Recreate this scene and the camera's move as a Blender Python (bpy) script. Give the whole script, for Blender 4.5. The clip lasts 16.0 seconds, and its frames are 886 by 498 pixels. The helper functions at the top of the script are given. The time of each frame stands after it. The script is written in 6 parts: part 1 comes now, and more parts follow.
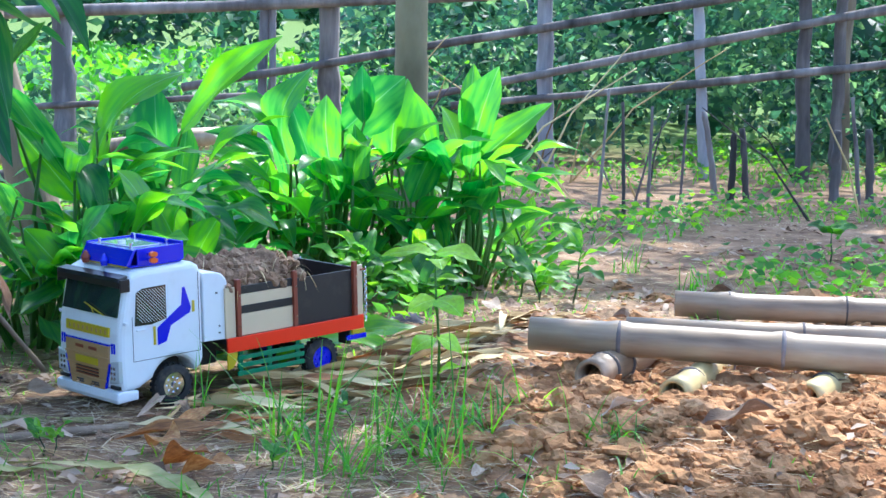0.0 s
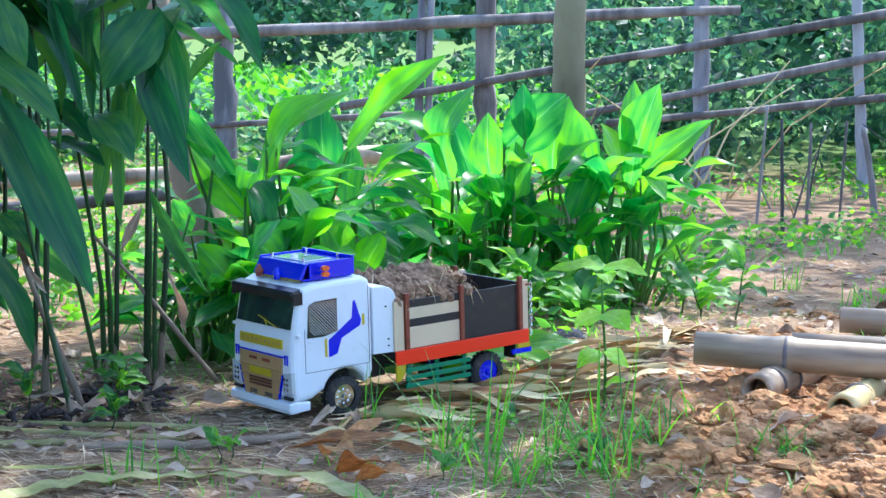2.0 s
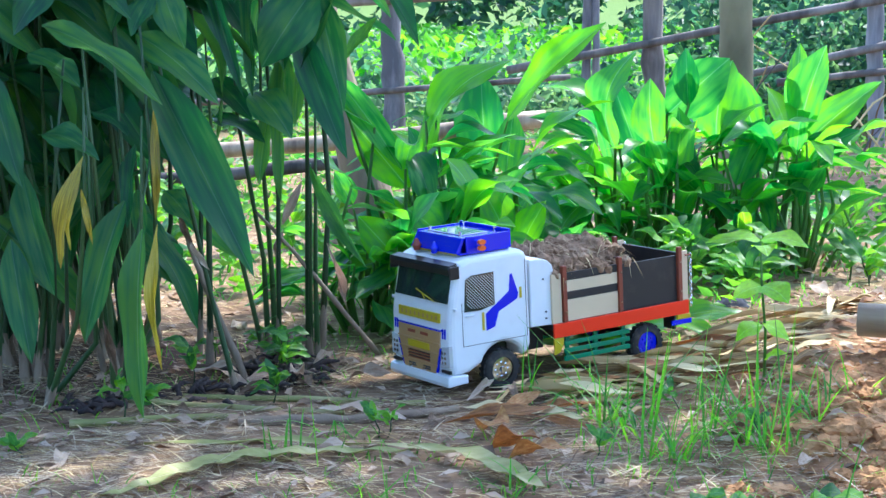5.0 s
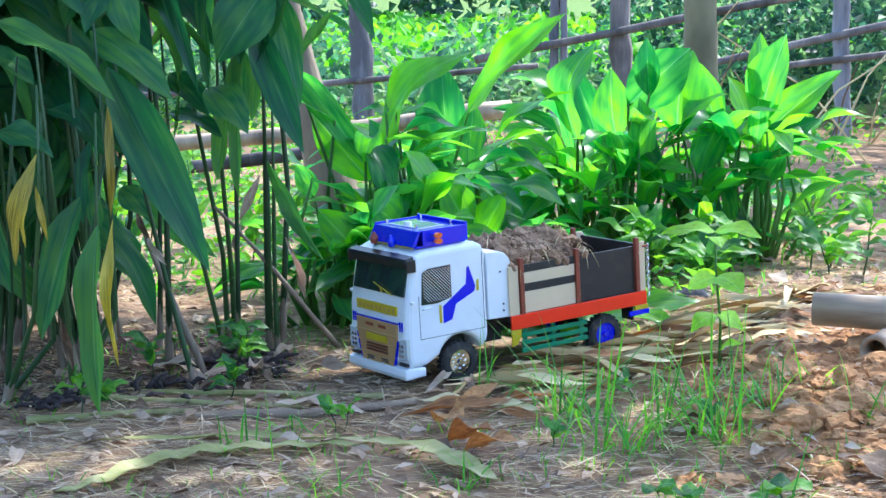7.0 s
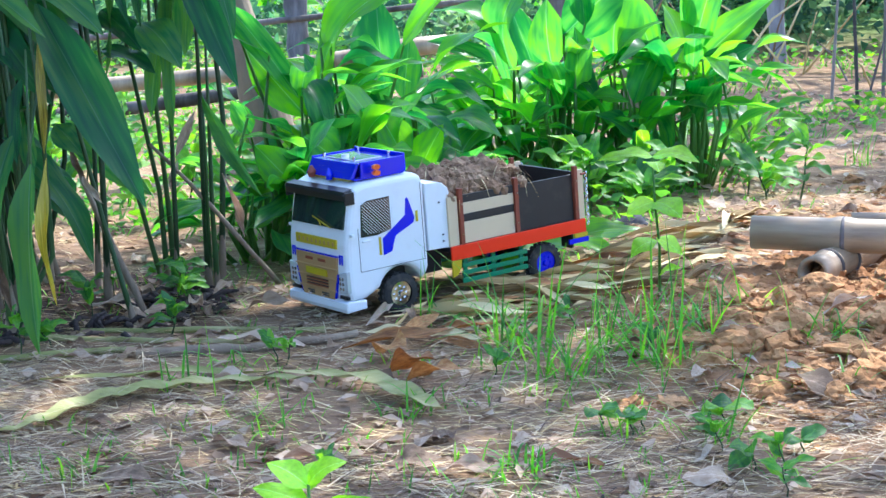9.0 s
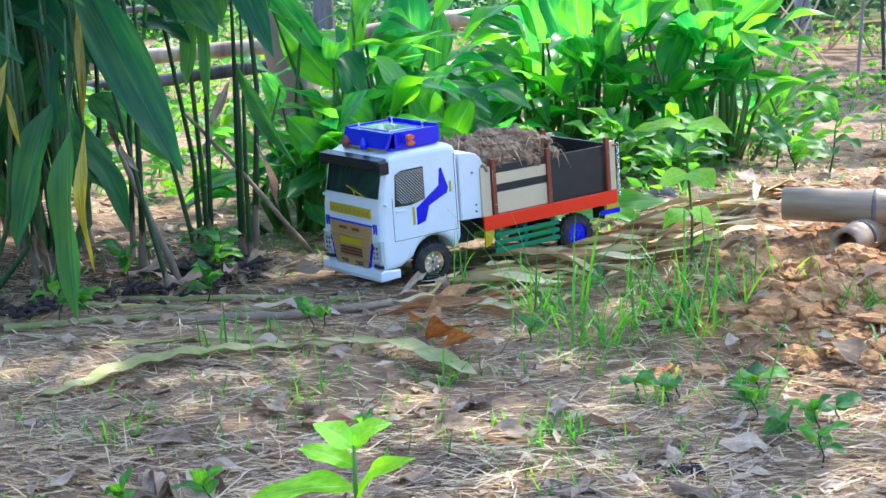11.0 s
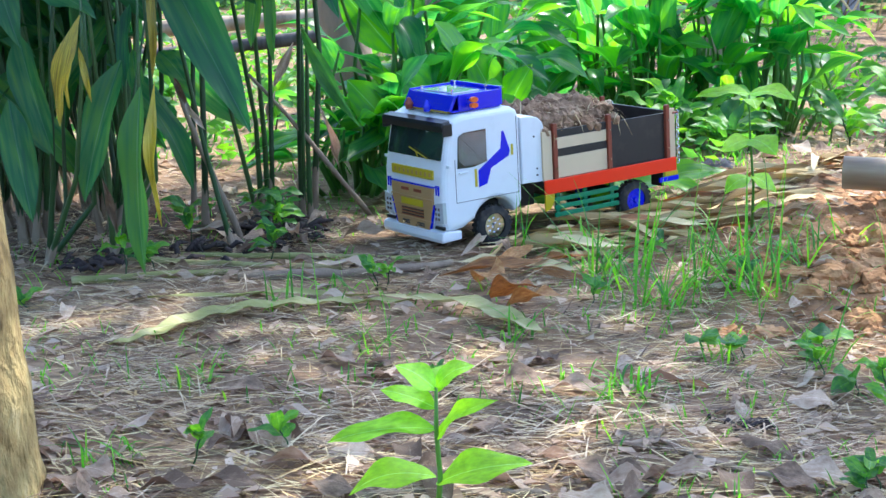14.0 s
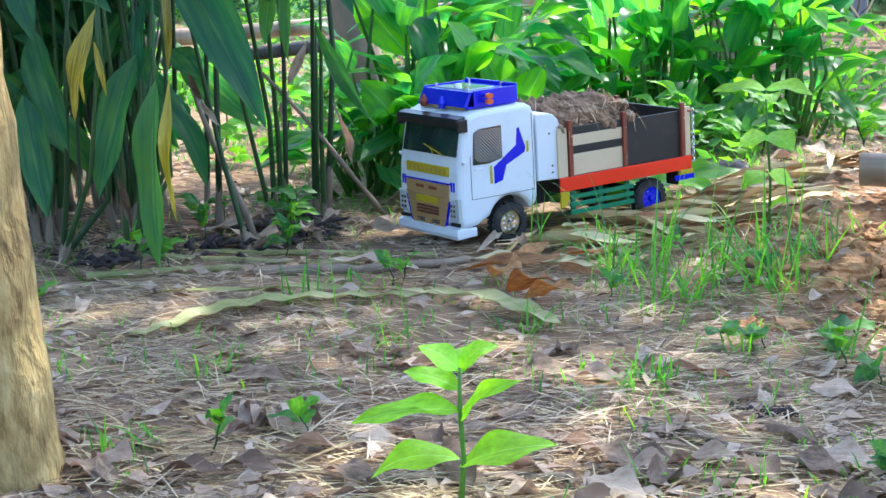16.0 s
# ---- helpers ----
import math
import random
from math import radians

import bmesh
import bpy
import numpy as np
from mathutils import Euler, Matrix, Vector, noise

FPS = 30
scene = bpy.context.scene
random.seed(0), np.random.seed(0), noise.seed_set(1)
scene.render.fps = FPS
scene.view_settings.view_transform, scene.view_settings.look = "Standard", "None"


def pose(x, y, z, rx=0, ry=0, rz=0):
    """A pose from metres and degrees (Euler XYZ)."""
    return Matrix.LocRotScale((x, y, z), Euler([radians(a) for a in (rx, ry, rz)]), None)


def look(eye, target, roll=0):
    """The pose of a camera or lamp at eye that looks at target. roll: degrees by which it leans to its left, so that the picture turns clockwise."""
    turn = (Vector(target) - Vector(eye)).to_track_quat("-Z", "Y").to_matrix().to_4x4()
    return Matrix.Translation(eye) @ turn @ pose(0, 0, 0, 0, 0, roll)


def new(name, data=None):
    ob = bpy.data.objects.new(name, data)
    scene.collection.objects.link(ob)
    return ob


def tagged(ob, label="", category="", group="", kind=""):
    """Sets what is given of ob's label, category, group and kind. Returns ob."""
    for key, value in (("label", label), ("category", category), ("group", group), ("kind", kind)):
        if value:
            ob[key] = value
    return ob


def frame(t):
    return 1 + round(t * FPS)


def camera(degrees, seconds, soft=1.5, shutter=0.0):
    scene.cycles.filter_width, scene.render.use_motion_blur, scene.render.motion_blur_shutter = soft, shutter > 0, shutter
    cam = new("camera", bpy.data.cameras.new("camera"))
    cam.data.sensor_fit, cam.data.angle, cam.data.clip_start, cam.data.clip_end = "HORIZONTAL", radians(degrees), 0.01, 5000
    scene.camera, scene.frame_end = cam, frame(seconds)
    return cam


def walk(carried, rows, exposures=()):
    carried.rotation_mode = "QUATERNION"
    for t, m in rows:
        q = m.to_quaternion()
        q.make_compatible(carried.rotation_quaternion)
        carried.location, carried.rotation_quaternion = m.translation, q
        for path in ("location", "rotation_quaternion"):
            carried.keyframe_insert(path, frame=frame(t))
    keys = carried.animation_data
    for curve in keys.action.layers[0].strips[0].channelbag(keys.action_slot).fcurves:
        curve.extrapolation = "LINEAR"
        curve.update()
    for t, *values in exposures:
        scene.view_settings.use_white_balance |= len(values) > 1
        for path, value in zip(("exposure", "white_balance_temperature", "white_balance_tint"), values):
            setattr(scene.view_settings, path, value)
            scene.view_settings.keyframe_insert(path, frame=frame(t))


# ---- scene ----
# Camera: held by hand, nearly on the spot, panning after a model truck
cam = camera(28, 16.0, soft=1.5)
walk(cam, [
    (0.0, look((0.0152, 0.0690, 0.6526), (-0.0595, 3.0399, 0.2425), 1.778)),
    (0.5, look((0.0106, 0.0685, 0.6516), (-0.0957, 3.0354, 0.2203), 1.737)),
    (1.0, look((0.0030, 0.0602, 0.6532), (-0.1524, 3.0283, 0.2456), 1.897)),
    (1.5, look((-0.0099, 0.0406, 0.6527), (-0.2523, 3.0062, 0.2702), 1.822)),
    (2.0, look((-0.0133, 0.0297, 0.6495), (-0.3370, 2.9873, 0.2651), 1.256)),
    (2.5, look((-0.0155, 0.0311, 0.6499), (-0.4266, 2.9751, 0.2446), 0.479)),
    (3.0, look((-0.0195, 0.0316, 0.6481), (-0.4925, 2.9644, 0.2292), 1.232)),
    (3.5, look((-0.0212, 0.0257, 0.6509), (-0.5939, 2.9454, 0.2668), 1.002)),
    (6.0, look((0.0431, 0.0428, 0.6887), (-0.5674, 2.9370, 0.1874), -0.401)),
    (6.5, look((0.0444, 0.0396, 0.6896), (-0.5406, 2.9436, 0.2152), -0.164)),
    (7.0, look((0.0546, 0.0349, 0.6872), (-0.5249, 2.9388, 0.2064), -0.464)),
    (7.5, look((0.0549, 0.0367, 0.6829), (-0.4825, 2.9436, 0.1721), -0.773)),
    (8.0, look((0.0563, 0.0401, 0.6836), (-0.4298, 2.9548, 0.1656), -1.177)),
    (8.5, look((0.0577, 0.0407, 0.6741), (-0.4265, 2.9524, 0.1378), -0.640)),
    (9.0, look((0.0549, 0.0398, 0.6697), (-0.4235, 2.9441, 0.0897), -1.464)),
    (9.5, look((0.0492, 0.0436, 0.6659), (-0.4287, 2.9390, 0.0425), -1.240)),
    (10.0, look((0.0445, 0.0399, 0.6655), (-0.4625, 2.9302, 0.0415), -1.555)),
    (12.5, look((0.0127, -0.0159, 0.6483), (-0.4997, 2.8772, 0.0419), -0.858)),
    (13.0, look((0.0070, -0.0148, 0.6413), (-0.5279, 2.8726, 0.0277), -0.816)),
    (13.5, look((0.0037, -0.0190, 0.6364), (-0.5497, 2.8569, -0.0140), -0.651)),
    (14.0, look((-0.0122, -0.0221, 0.6319), (-0.5685, 2.8551, -0.0103), -0.530)),
    (14.5, look((-0.0227, -0.0174, 0.6189), (-0.6380, 2.8472, -0.0256), -0.574)),
    (15.0, look((-0.0301, -0.0162, 0.6118), (-0.6190, 2.8538, -0.0334), -0.631)),
    (15.5, look((-0.0327, -0.0171, 0.6041), (-0.6088, 2.8587, -0.0268), -0.688)),
    (16.0, look((-0.0315, -0.0206, 0.5911), (-0.5956, 2.8626, -0.0162), -0.618)),
], exposures=[(0.0, 1.98, 5480, 8), (3.5, 2.07, 5480, 8), (10.0, 2.10, 5650, 8), (16.0, 2.10, 5780, 8)])

# World and sun: high sun from beyond the fence, open blue sky in the shade
SUN_DIR = Vector((0.28, 0.50, 0.82)).normalized()
world = bpy.data.worlds.new("world")
scene.world = world
world.use_nodes = True
wn = world.node_tree
sky = wn.nodes.new("ShaderNodeTexSky")
sky.sky_type, sky.sun_disc = "NISHITA", False
sky.sun_elevation = math.asin(SUN_DIR.z)
sky.sun_rotation = math.atan2(SUN_DIR.x, SUN_DIR.y)
sky.air_density, sky.dust_density = 1.0, 1.5
wn.links.new(sky.outputs[0], wn.nodes["Background"].inputs[0])
wn.nodes["Background"].inputs[1].default_value = 0.15
sun_data = bpy.data.lights.new("sun", "SUN")
sun_data.energy, sun_data.angle, sun_data.color = 2.3, radians(0.55), (1.0, 0.93, 0.80)
sun_ob = new("sun", sun_data)
sun_ob.matrix_world = look(SUN_DIR * 20, (0, 0, 0))


# ---- materials ----
def material(name, stops, scale=8.0, rough=0.7, detail=6.0, bump=0.3, bump_scale=None, metal=0.0, stretch=(1, 1, 1),
             spread=0.0, translucent=0.0, coat=0.0, spec=0.5, large=0.0, large_scale=1.5, coords="Object", depth=0.01):
    """A procedural surface: a ramp over noise, slower patches, per-object spread, fine relief, and light passing through leaves."""
    m = bpy.data.materials.new(name)
    m.use_nodes = True
    nt = m.node_tree
    N, L = nt.nodes, nt.links
    b = N["Principled BSDF"]
    b.inputs["Roughness"].default_value = rough
    b.inputs["Metallic"].default_value = metal
    b.inputs["Coat Weight"].default_value = coat
    b.inputs["Specular IOR Level"].default_value = spec
    tc = N.new("ShaderNodeTexCoord")
    mp = N.new("ShaderNodeMapping")
    mp.inputs["Scale"].default_value = stretch
    L.new(tc.outputs[coords], mp.inputs[0])
    n1 = N.new("ShaderNodeTexNoise")
    n1.inputs["Scale"].default_value, n1.inputs["Detail"].default_value, n1.inputs["Roughness"].default_value = scale, detail, 0.62
    L.new(mp.outputs[0], n1.inputs["Vector"])
    fac = n1.outputs["Fac"]
    if large:
        n2 = N.new("ShaderNodeTexNoise")
        n2.inputs["Scale"].default_value, n2.inputs["Detail"].default_value = large_scale, 3.0
        L.new(tc.outputs[coords], n2.inputs["Vector"])
        mixf = N.new("ShaderNodeMix")
        mixf.inputs[0].default_value = large
        L.new(fac, mixf.inputs[2])
        L.new(n2.outputs["Fac"], mixf.inputs[3])
        fac = mixf.outputs[0]
    if spread:
        oi = N.new("ShaderNodeObjectInfo")
        ge = N.new("ShaderNodeNewGeometry")
        su = N.new("ShaderNodeMath")
        su.operation = "ADD"
        L.new(oi.outputs["Random"], su.inputs[0])
        L.new(ge.outputs["Random Per Island"], su.inputs[1])
        fr = N.new("ShaderNodeMath")
        fr.operation = "FRACT"
        L.new(su.outputs[0], fr.inputs[0])
        ma = N.new("ShaderNodeMath")
        ma.operation = "MULTIPLY_ADD"
        L.new(fr.outputs[0], ma.inputs[0])
        ma.inputs[1].default_value, ma.inputs[2].default_value = spread, -spread / 2
        ad = N.new("ShaderNodeMath")
        ad.operation = "ADD"
        L.new(fac, ad.inputs[0])
        L.new(ma.outputs[0], ad.inputs[1])
        fac = ad.outputs[0]
    cr = N.new("ShaderNodeValToRGB")
    el = cr.color_ramp.elements
    while len(el) < len(stops):
        el.new(0.5)
    for e, (p, c) in zip(el, stops):
        e.position, e.color = p, (*c, 1)
    L.new(fac, cr.inputs[0])
    L.new(cr.outputs[0], b.inputs["Base Color"])
    if bump:
        n3 = N.new("ShaderNodeTexNoise")
        n3.inputs["Scale"].default_value, n3.inputs["Detail"].default_value = bump_scale or scale * 3, 5.0
        L.new(mp.outputs[0], n3.inputs["Vector"])
        bp = N.new("ShaderNodeBump")
        bp.inputs["Strength"].default_value, bp.inputs["Distance"].default_value = bump, depth
        L.new(n3.outputs["Fac"], bp.inputs["Height"])
        L.new(bp.outputs[0], b.inputs["Normal"])
    if translucent:
        tr = N.new("ShaderNodeBsdfTranslucent")
        hs = N.new("ShaderNodeHueSaturation")
        hs.inputs["Hue"].default_value, hs.inputs["Saturation"].default_value, hs.inputs["Value"].default_value = 0.476, 1.14, 3.0
        L.new(cr.outputs[0], hs.inputs["Color"])
        L.new(hs.outputs[0], tr.inputs[0])
        mx = N.new("ShaderNodeMixShader")
        mx.inputs[0].default_value = translucent
        L.new(b.outputs[0], mx.inputs[1])
        L.new(tr.outputs[0], mx.inputs[2])
        L.new(mx.outputs[0], N["Material Output"].inputs[0])
    return m


M_SOIL = material("soil", [(0.22, (0.07, 0.042, 0.028)), (0.42, (0.19, 0.115, 0.07)), (0.55, (0.30, 0.195, 0.12)), (0.72, (0.42, 0.31, 0.215))],
                  scale=14, rough=0.95, bump=0.9, bump_scale=60, large=0.45, large_scale=1.6, spec=0.15, depth=0.012)
# grass beyond the fence, dug earth, dark soil with clump shade painted in
nt = M_SOIL.node_tree
dst, rmp, mixc = nt.nodes.new("ShaderNodeVectorMath"), nt.nodes.new("ShaderNodeMapRange"), nt.nodes.new("ShaderNodeMix")
mixc.data_type, dst.operation = "RGBA", "DISTANCE"
gm = nt.nodes.new("ShaderNodeNewGeometry")
nt.links.new(gm.outputs["Position"], dst.inputs[0])
dst.inputs[1].default_value = (-0.2, 3.5, 0.0)
nt.links.new(dst.outputs["Value"], rmp.inputs["Value"])
rmp.inputs["From Min"].default_value, rmp.inputs["From Max"].default_value = 4.0, 5.6
nt.links.new(rmp.outputs[0], mixc.inputs[0])
soil_ramp = [n for n in nt.nodes if n.type == "VALTORGB"][0]
dug, drg, dmx = nt.nodes.new("ShaderNodeVectorMath"), nt.nodes.new("ShaderNodeMapRange"), nt.nodes.new("ShaderNodeMix")
dmx.data_type, dug.operation, dmx.blend_type = "RGBA", "DISTANCE", "MULTIPLY"
nt.links.new(gm.outputs["Position"], dug.inputs[0])
dug.inputs[1].default_value = (0.45, 2.75, 0.0)
nt.links.new(dug.outputs["Value"], drg.inputs["Value"])
drg.inputs["From Min"].default_value, drg.inputs["From Max"].default_value = 0.75, 0.35
nt.links.new(drg.outputs[0], dmx.inputs[0])
nt.links.new(soil_ramp.outputs[0], dmx.inputs[6])
dmx.inputs[7].default_value = (1.25, 0.95, 0.68, 1)
# darkening round the clump: blackish soil with the plants' shade painted over it
soil_shade, ssr, ssm, ssn, ssa = (nt.nodes.new(k) for k in ("ShaderNodeVectorMath", "ShaderNodeMapRange", "ShaderNodeMix", "ShaderNodeTexNoise", "ShaderNodeMath"))
ssm.data_type, soil_shade.operation, ssm.blend_type, ssa.operation = "RGBA", "DISTANCE", "MULTIPLY", "MULTIPLY_ADD"
nt.links.new(gm.outputs["Position"], soil_shade.inputs[0])
nt.links.new(gm.outputs["Position"], ssn.inputs["Vector"])
soil_shade.inputs[1].default_value = (-1.08, 2.86, 0.0)
ssn.inputs["Scale"].default_value, ssn.inputs["Detail"].default_value = 9.0, 5.0
nt.links.new(ssn.outputs["Fac"], ssa.inputs[0])
ssa.inputs[1].default_value = 0.35
nt.links.new(soil_shade.outputs["Value"], ssa.inputs[2])
nt.links.new(ssa.outputs[0], ssr.inputs["Value"])
ssr.inputs["From Min"].default_value, ssr.inputs["From Max"].default_value = 0.58, 0.40
nt.links.new(ssr.outputs[0], ssm.inputs[0])
nt.links.new(dmx.outputs[2], ssm.inputs[6])
ssm.inputs[7].default_value = (0.34, 0.32, 0.36, 1)
nt.links.new(ssm.outputs[2], mixc.inputs[6])
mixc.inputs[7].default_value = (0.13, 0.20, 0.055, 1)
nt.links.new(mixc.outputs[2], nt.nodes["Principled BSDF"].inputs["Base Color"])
M_CLOD = material("clod", [(0.3, (0.20, 0.095, 0.04)), (0.5, (0.40, 0.205, 0.09)), (0.7, (0.54, 0.31, 0.155))],
                  scale=18, rough=0.95, bump=0.9, bump_scale=90, spec=0.15, spread=0.1, depth=0.006)
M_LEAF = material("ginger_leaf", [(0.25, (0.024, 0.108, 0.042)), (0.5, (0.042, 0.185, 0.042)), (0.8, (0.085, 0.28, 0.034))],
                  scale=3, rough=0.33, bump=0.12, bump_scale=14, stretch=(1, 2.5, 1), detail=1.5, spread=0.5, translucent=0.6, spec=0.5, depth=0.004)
# shaded copy of the ginger leaf: the clump's gloom is mixed into the greens
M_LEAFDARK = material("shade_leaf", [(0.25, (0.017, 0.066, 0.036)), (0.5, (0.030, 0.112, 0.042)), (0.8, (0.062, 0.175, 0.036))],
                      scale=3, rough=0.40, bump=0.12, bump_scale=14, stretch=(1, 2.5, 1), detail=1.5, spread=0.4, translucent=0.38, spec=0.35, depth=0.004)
M_YELLOWLEAF = material("yellow_leaf", [(0.3, (0.16, 0.13, 0.03)), (0.55, (0.42, 0.36, 0.06)), (0.8, (0.55, 0.50, 0.14))],
                        scale=4, rough=0.6, bump=0.3, stretch=(1, 6, 1), spread=0.3, translucent=0.35)
# darker of two stem colours: the tall clump's shade is in the colour
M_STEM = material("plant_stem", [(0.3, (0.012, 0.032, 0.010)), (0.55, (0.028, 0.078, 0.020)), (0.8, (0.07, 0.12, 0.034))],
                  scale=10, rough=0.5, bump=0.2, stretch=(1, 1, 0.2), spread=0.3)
# brighter stem copy, with sunlight worked into its greens
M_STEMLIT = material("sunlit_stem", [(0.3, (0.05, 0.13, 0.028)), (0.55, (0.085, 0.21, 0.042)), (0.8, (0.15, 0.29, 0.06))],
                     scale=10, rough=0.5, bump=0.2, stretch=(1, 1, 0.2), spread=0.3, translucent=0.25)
M_GRASS = material("grass_blade", [(0.25, (0.035, 0.14, 0.025)), (0.55, (0.07, 0.27, 0.035)), (0.85, (0.15, 0.37, 0.05))],
                   scale=6, rough=0.5, bump=0, spread=0.6, translucent=0.45)
M_WEED = material("weed_leaf", [(0.25, (0.03, 0.11, 0.03)), (0.55, (0.07, 0.22, 0.035)), (0.85, (0.14, 0.32, 0.04))],
                  scale=6, rough=0.5, bump=0.1, spread=0.6, translucent=0.45)
M_BRIGHT = material("bright_weed_leaf", [(0.25, (0.10, 0.30, 0.02)), (0.55, (0.16, 0.42, 0.02)), (0.85, (0.24, 0.50, 0.03))],
                    scale=9, rough=0.45, bump=0.3, bump_scale=40, spread=0.2, translucent=0.5)
M_DRYLEAF = material("dry_leaf", [(0.2, (0.12, 0.075, 0.045)), (0.45, (0.27, 0.18, 0.115)), (0.65, (0.36, 0.26, 0.18)), (0.85, (0.46, 0.36, 0.27))],
                     scale=7, rough=0.75, bump=0.5, bump_scale=40, spread=0.75, depth=0.004, translucent=0.1)
M_STRAW = material("straw", [(0.2, (0.16, 0.09, 0.035)), (0.5, (0.48, 0.32, 0.125)), (0.8, (0.70, 0.56, 0.30))],
                   scale=9, rough=0.75, bump=0.3, bump_scale=60, stretch=(0.3, 3, 1), spread=0.8, depth=0.003)
M_ORANGELEAF = material("orange_dry_leaf", [(0.3, (0.14, 0.06, 0.02)), (0.55, (0.30, 0.145, 0.045)), (0.8, (0.46, 0.28, 0.11))],
                        scale=8, rough=0.65, bump=0.4, bump_scale=40, spread=0.3, depth=0.004, translucent=0.15)
M_BAMBOO = material("dry_bamboo", [(0.36, (0.12, 0.075, 0.045)), (0.45, (0.29, 0.20, 0.125)), (0.54, (0.43, 0.32, 0.215)), (0.66, (0.60, 0.50, 0.37))],
                    scale=16, rough=0.45, bump=0.25, bump_scale=40, stretch=(1, 1, 0.12), large=0.4, large_scale=4, depth=0.003)
M_BAMBOOYEL = material("fresh_bamboo", [(0.25, (0.34, 0.24, 0.10)), (0.5, (0.58, 0.45, 0.20)), (0.75, (0.68, 0.58, 0.34))],
                       scale=9, rough=0.45, bump=0.25, stretch=(1, 1, 0.15), depth=0.003)
M_DARKHOLE = material("hollow", [(0.3, (0.02, 0.013, 0.01)), (0.7, (0.06, 0.04, 0.03))], scale=20, rough=0.9)
M_FENCE = material("grey_wood", [(0.36, (0.035, 0.029, 0.028)), (0.5, (0.13, 0.108, 0.105)), (0.64, (0.29, 0.25, 0.24))],
                   scale=10, rough=0.85, bump=0.6, bump_scale=30, stretch=(1, 1, 0.15), spread=0.25, large=0.3, large_scale=5, depth=0.006)
M_POSTBLUE = material("pale_post", [(0.34, (0.10, 0.095, 0.11)), (0.5, (0.26, 0.245, 0.28)), (0.66, (0.44, 0.42, 0.45))],
                      scale=9, rough=0.8, bump=0.5, bump_scale=30, stretch=(1, 1, 0.2), spread=0.2, depth=0.006)
M_BARK = material("bark", [(0.25, (0.11, 0.075, 0.05)), (0.5, (0.25, 0.185, 0.13)), (0.75, (0.38, 0.31, 0.22))],
                  scale=12, rough=0.9, bump=0.9, bump_scale=35, stretch=(1, 1, 0.35), large=0.4, large_scale=4, depth=0.01)
M_BARKOLIVE = material("olive_bark", [(0.34, (0.09, 0.055, 0.018)), (0.45, (0.27, 0.18, 0.062)), (0.56, (0.40, 0.29, 0.11)), (0.70, (0.54, 0.43, 0.23))],
                       scale=55, rough=0.9, bump=1.0, bump_scale=70, stretch=(1, 1, 0.45), large=0.45, large_scale=14, depth=0.014)
M_TRUNKGREEN = material("smooth_trunk", [(0.3, (0.11, 0.095, 0.05)), (0.5, (0.215, 0.185, 0.105)), (0.72, (0.33, 0.29, 0.18))],
                        scale=6, rough=0.75, bump=0.4, bump_scale=25, stretch=(1, 1, 0.5), large=0.4, large_scale=3, depth=0.006)
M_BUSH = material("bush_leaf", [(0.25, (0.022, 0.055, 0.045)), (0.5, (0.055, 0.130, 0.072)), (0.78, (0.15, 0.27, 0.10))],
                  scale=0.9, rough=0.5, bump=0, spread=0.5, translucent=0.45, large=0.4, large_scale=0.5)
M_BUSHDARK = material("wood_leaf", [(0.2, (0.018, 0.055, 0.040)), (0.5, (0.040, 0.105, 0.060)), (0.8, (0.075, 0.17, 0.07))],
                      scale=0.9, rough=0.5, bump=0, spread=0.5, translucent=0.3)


def midrib(m, width=0.022, gain=1.7):
    """A paler rib along the middle of a unit leaf."""
    nt = m.node_tree
    tc = [n for n in nt.nodes if n.type == "TEX_COORD"][0]
    ramp = [n for n in nt.nodes if n.type == "VALTORGB"][0]
    sp, ab, rg, hs, mx = (nt.nodes.new(k) for k in ("ShaderNodeSeparateXYZ", "ShaderNodeMath", "ShaderNodeMapRange", "ShaderNodeHueSaturation", "ShaderNodeMix"))
    mx.data_type, ab.operation = "RGBA", "ABSOLUTE"
    nt.links.new(tc.outputs["Object"], sp.inputs[0])
    nt.links.new(sp.outputs["Y"], ab.inputs[0])
    nt.links.new(ab.outputs[0], rg.inputs["Value"])
    rg.inputs["From Min"].default_value, rg.inputs["From Max"].default_value = width, width * 0.4
    hs.inputs["Value"].default_value, hs.inputs["Saturation"].default_value = gain, 0.8
    targets = [l.to_socket for l in nt.links if l.from_node == ramp]
    nt.links.new(ramp.outputs[0], hs.inputs["Color"])
    nt.links.new(ramp.outputs[0], mx.inputs[6])
    nt.links.new(hs.outputs[0], mx.inputs[7])
    nt.links.new(rg.outputs[0], mx.inputs[0])
    for t in targets:
        nt.links.new(mx.outputs[2], t)


for m in (M_LEAF, M_LEAFDARK, M_WEED, M_DRYLEAF, M_BRIGHT):
    midrib(m, 0.014, 1.3)


# ---- builders ----
rng = random.Random(7)
V = Vector


def mesh_of(name, verts, faces, mat, smooth=True):
    me = bpy.data.meshes.new(name)
    me.from_pydata([tuple(v) for v in verts], [], faces)
    me.materials.append(mat)
    if smooth:
        me.polygons.foreach_set("use_smooth", [True] * len(me.polygons))
    me.update()
    return me


def put(name, me, parent=None, m=None, label="", kind=""):
    ob = new(name, me)
    if parent is not None:
        ob.parent = parent
    if m is not None:
        ob.matrix_local = m
    return tagged(ob, label, "", "", kind)


def thing(name, m, label, category, group="", kind=""):
    ob = new(name)
    ob.empty_display_size = 0.02
    ob.matrix_world = m
    return tagged(ob, label, category, group, kind)


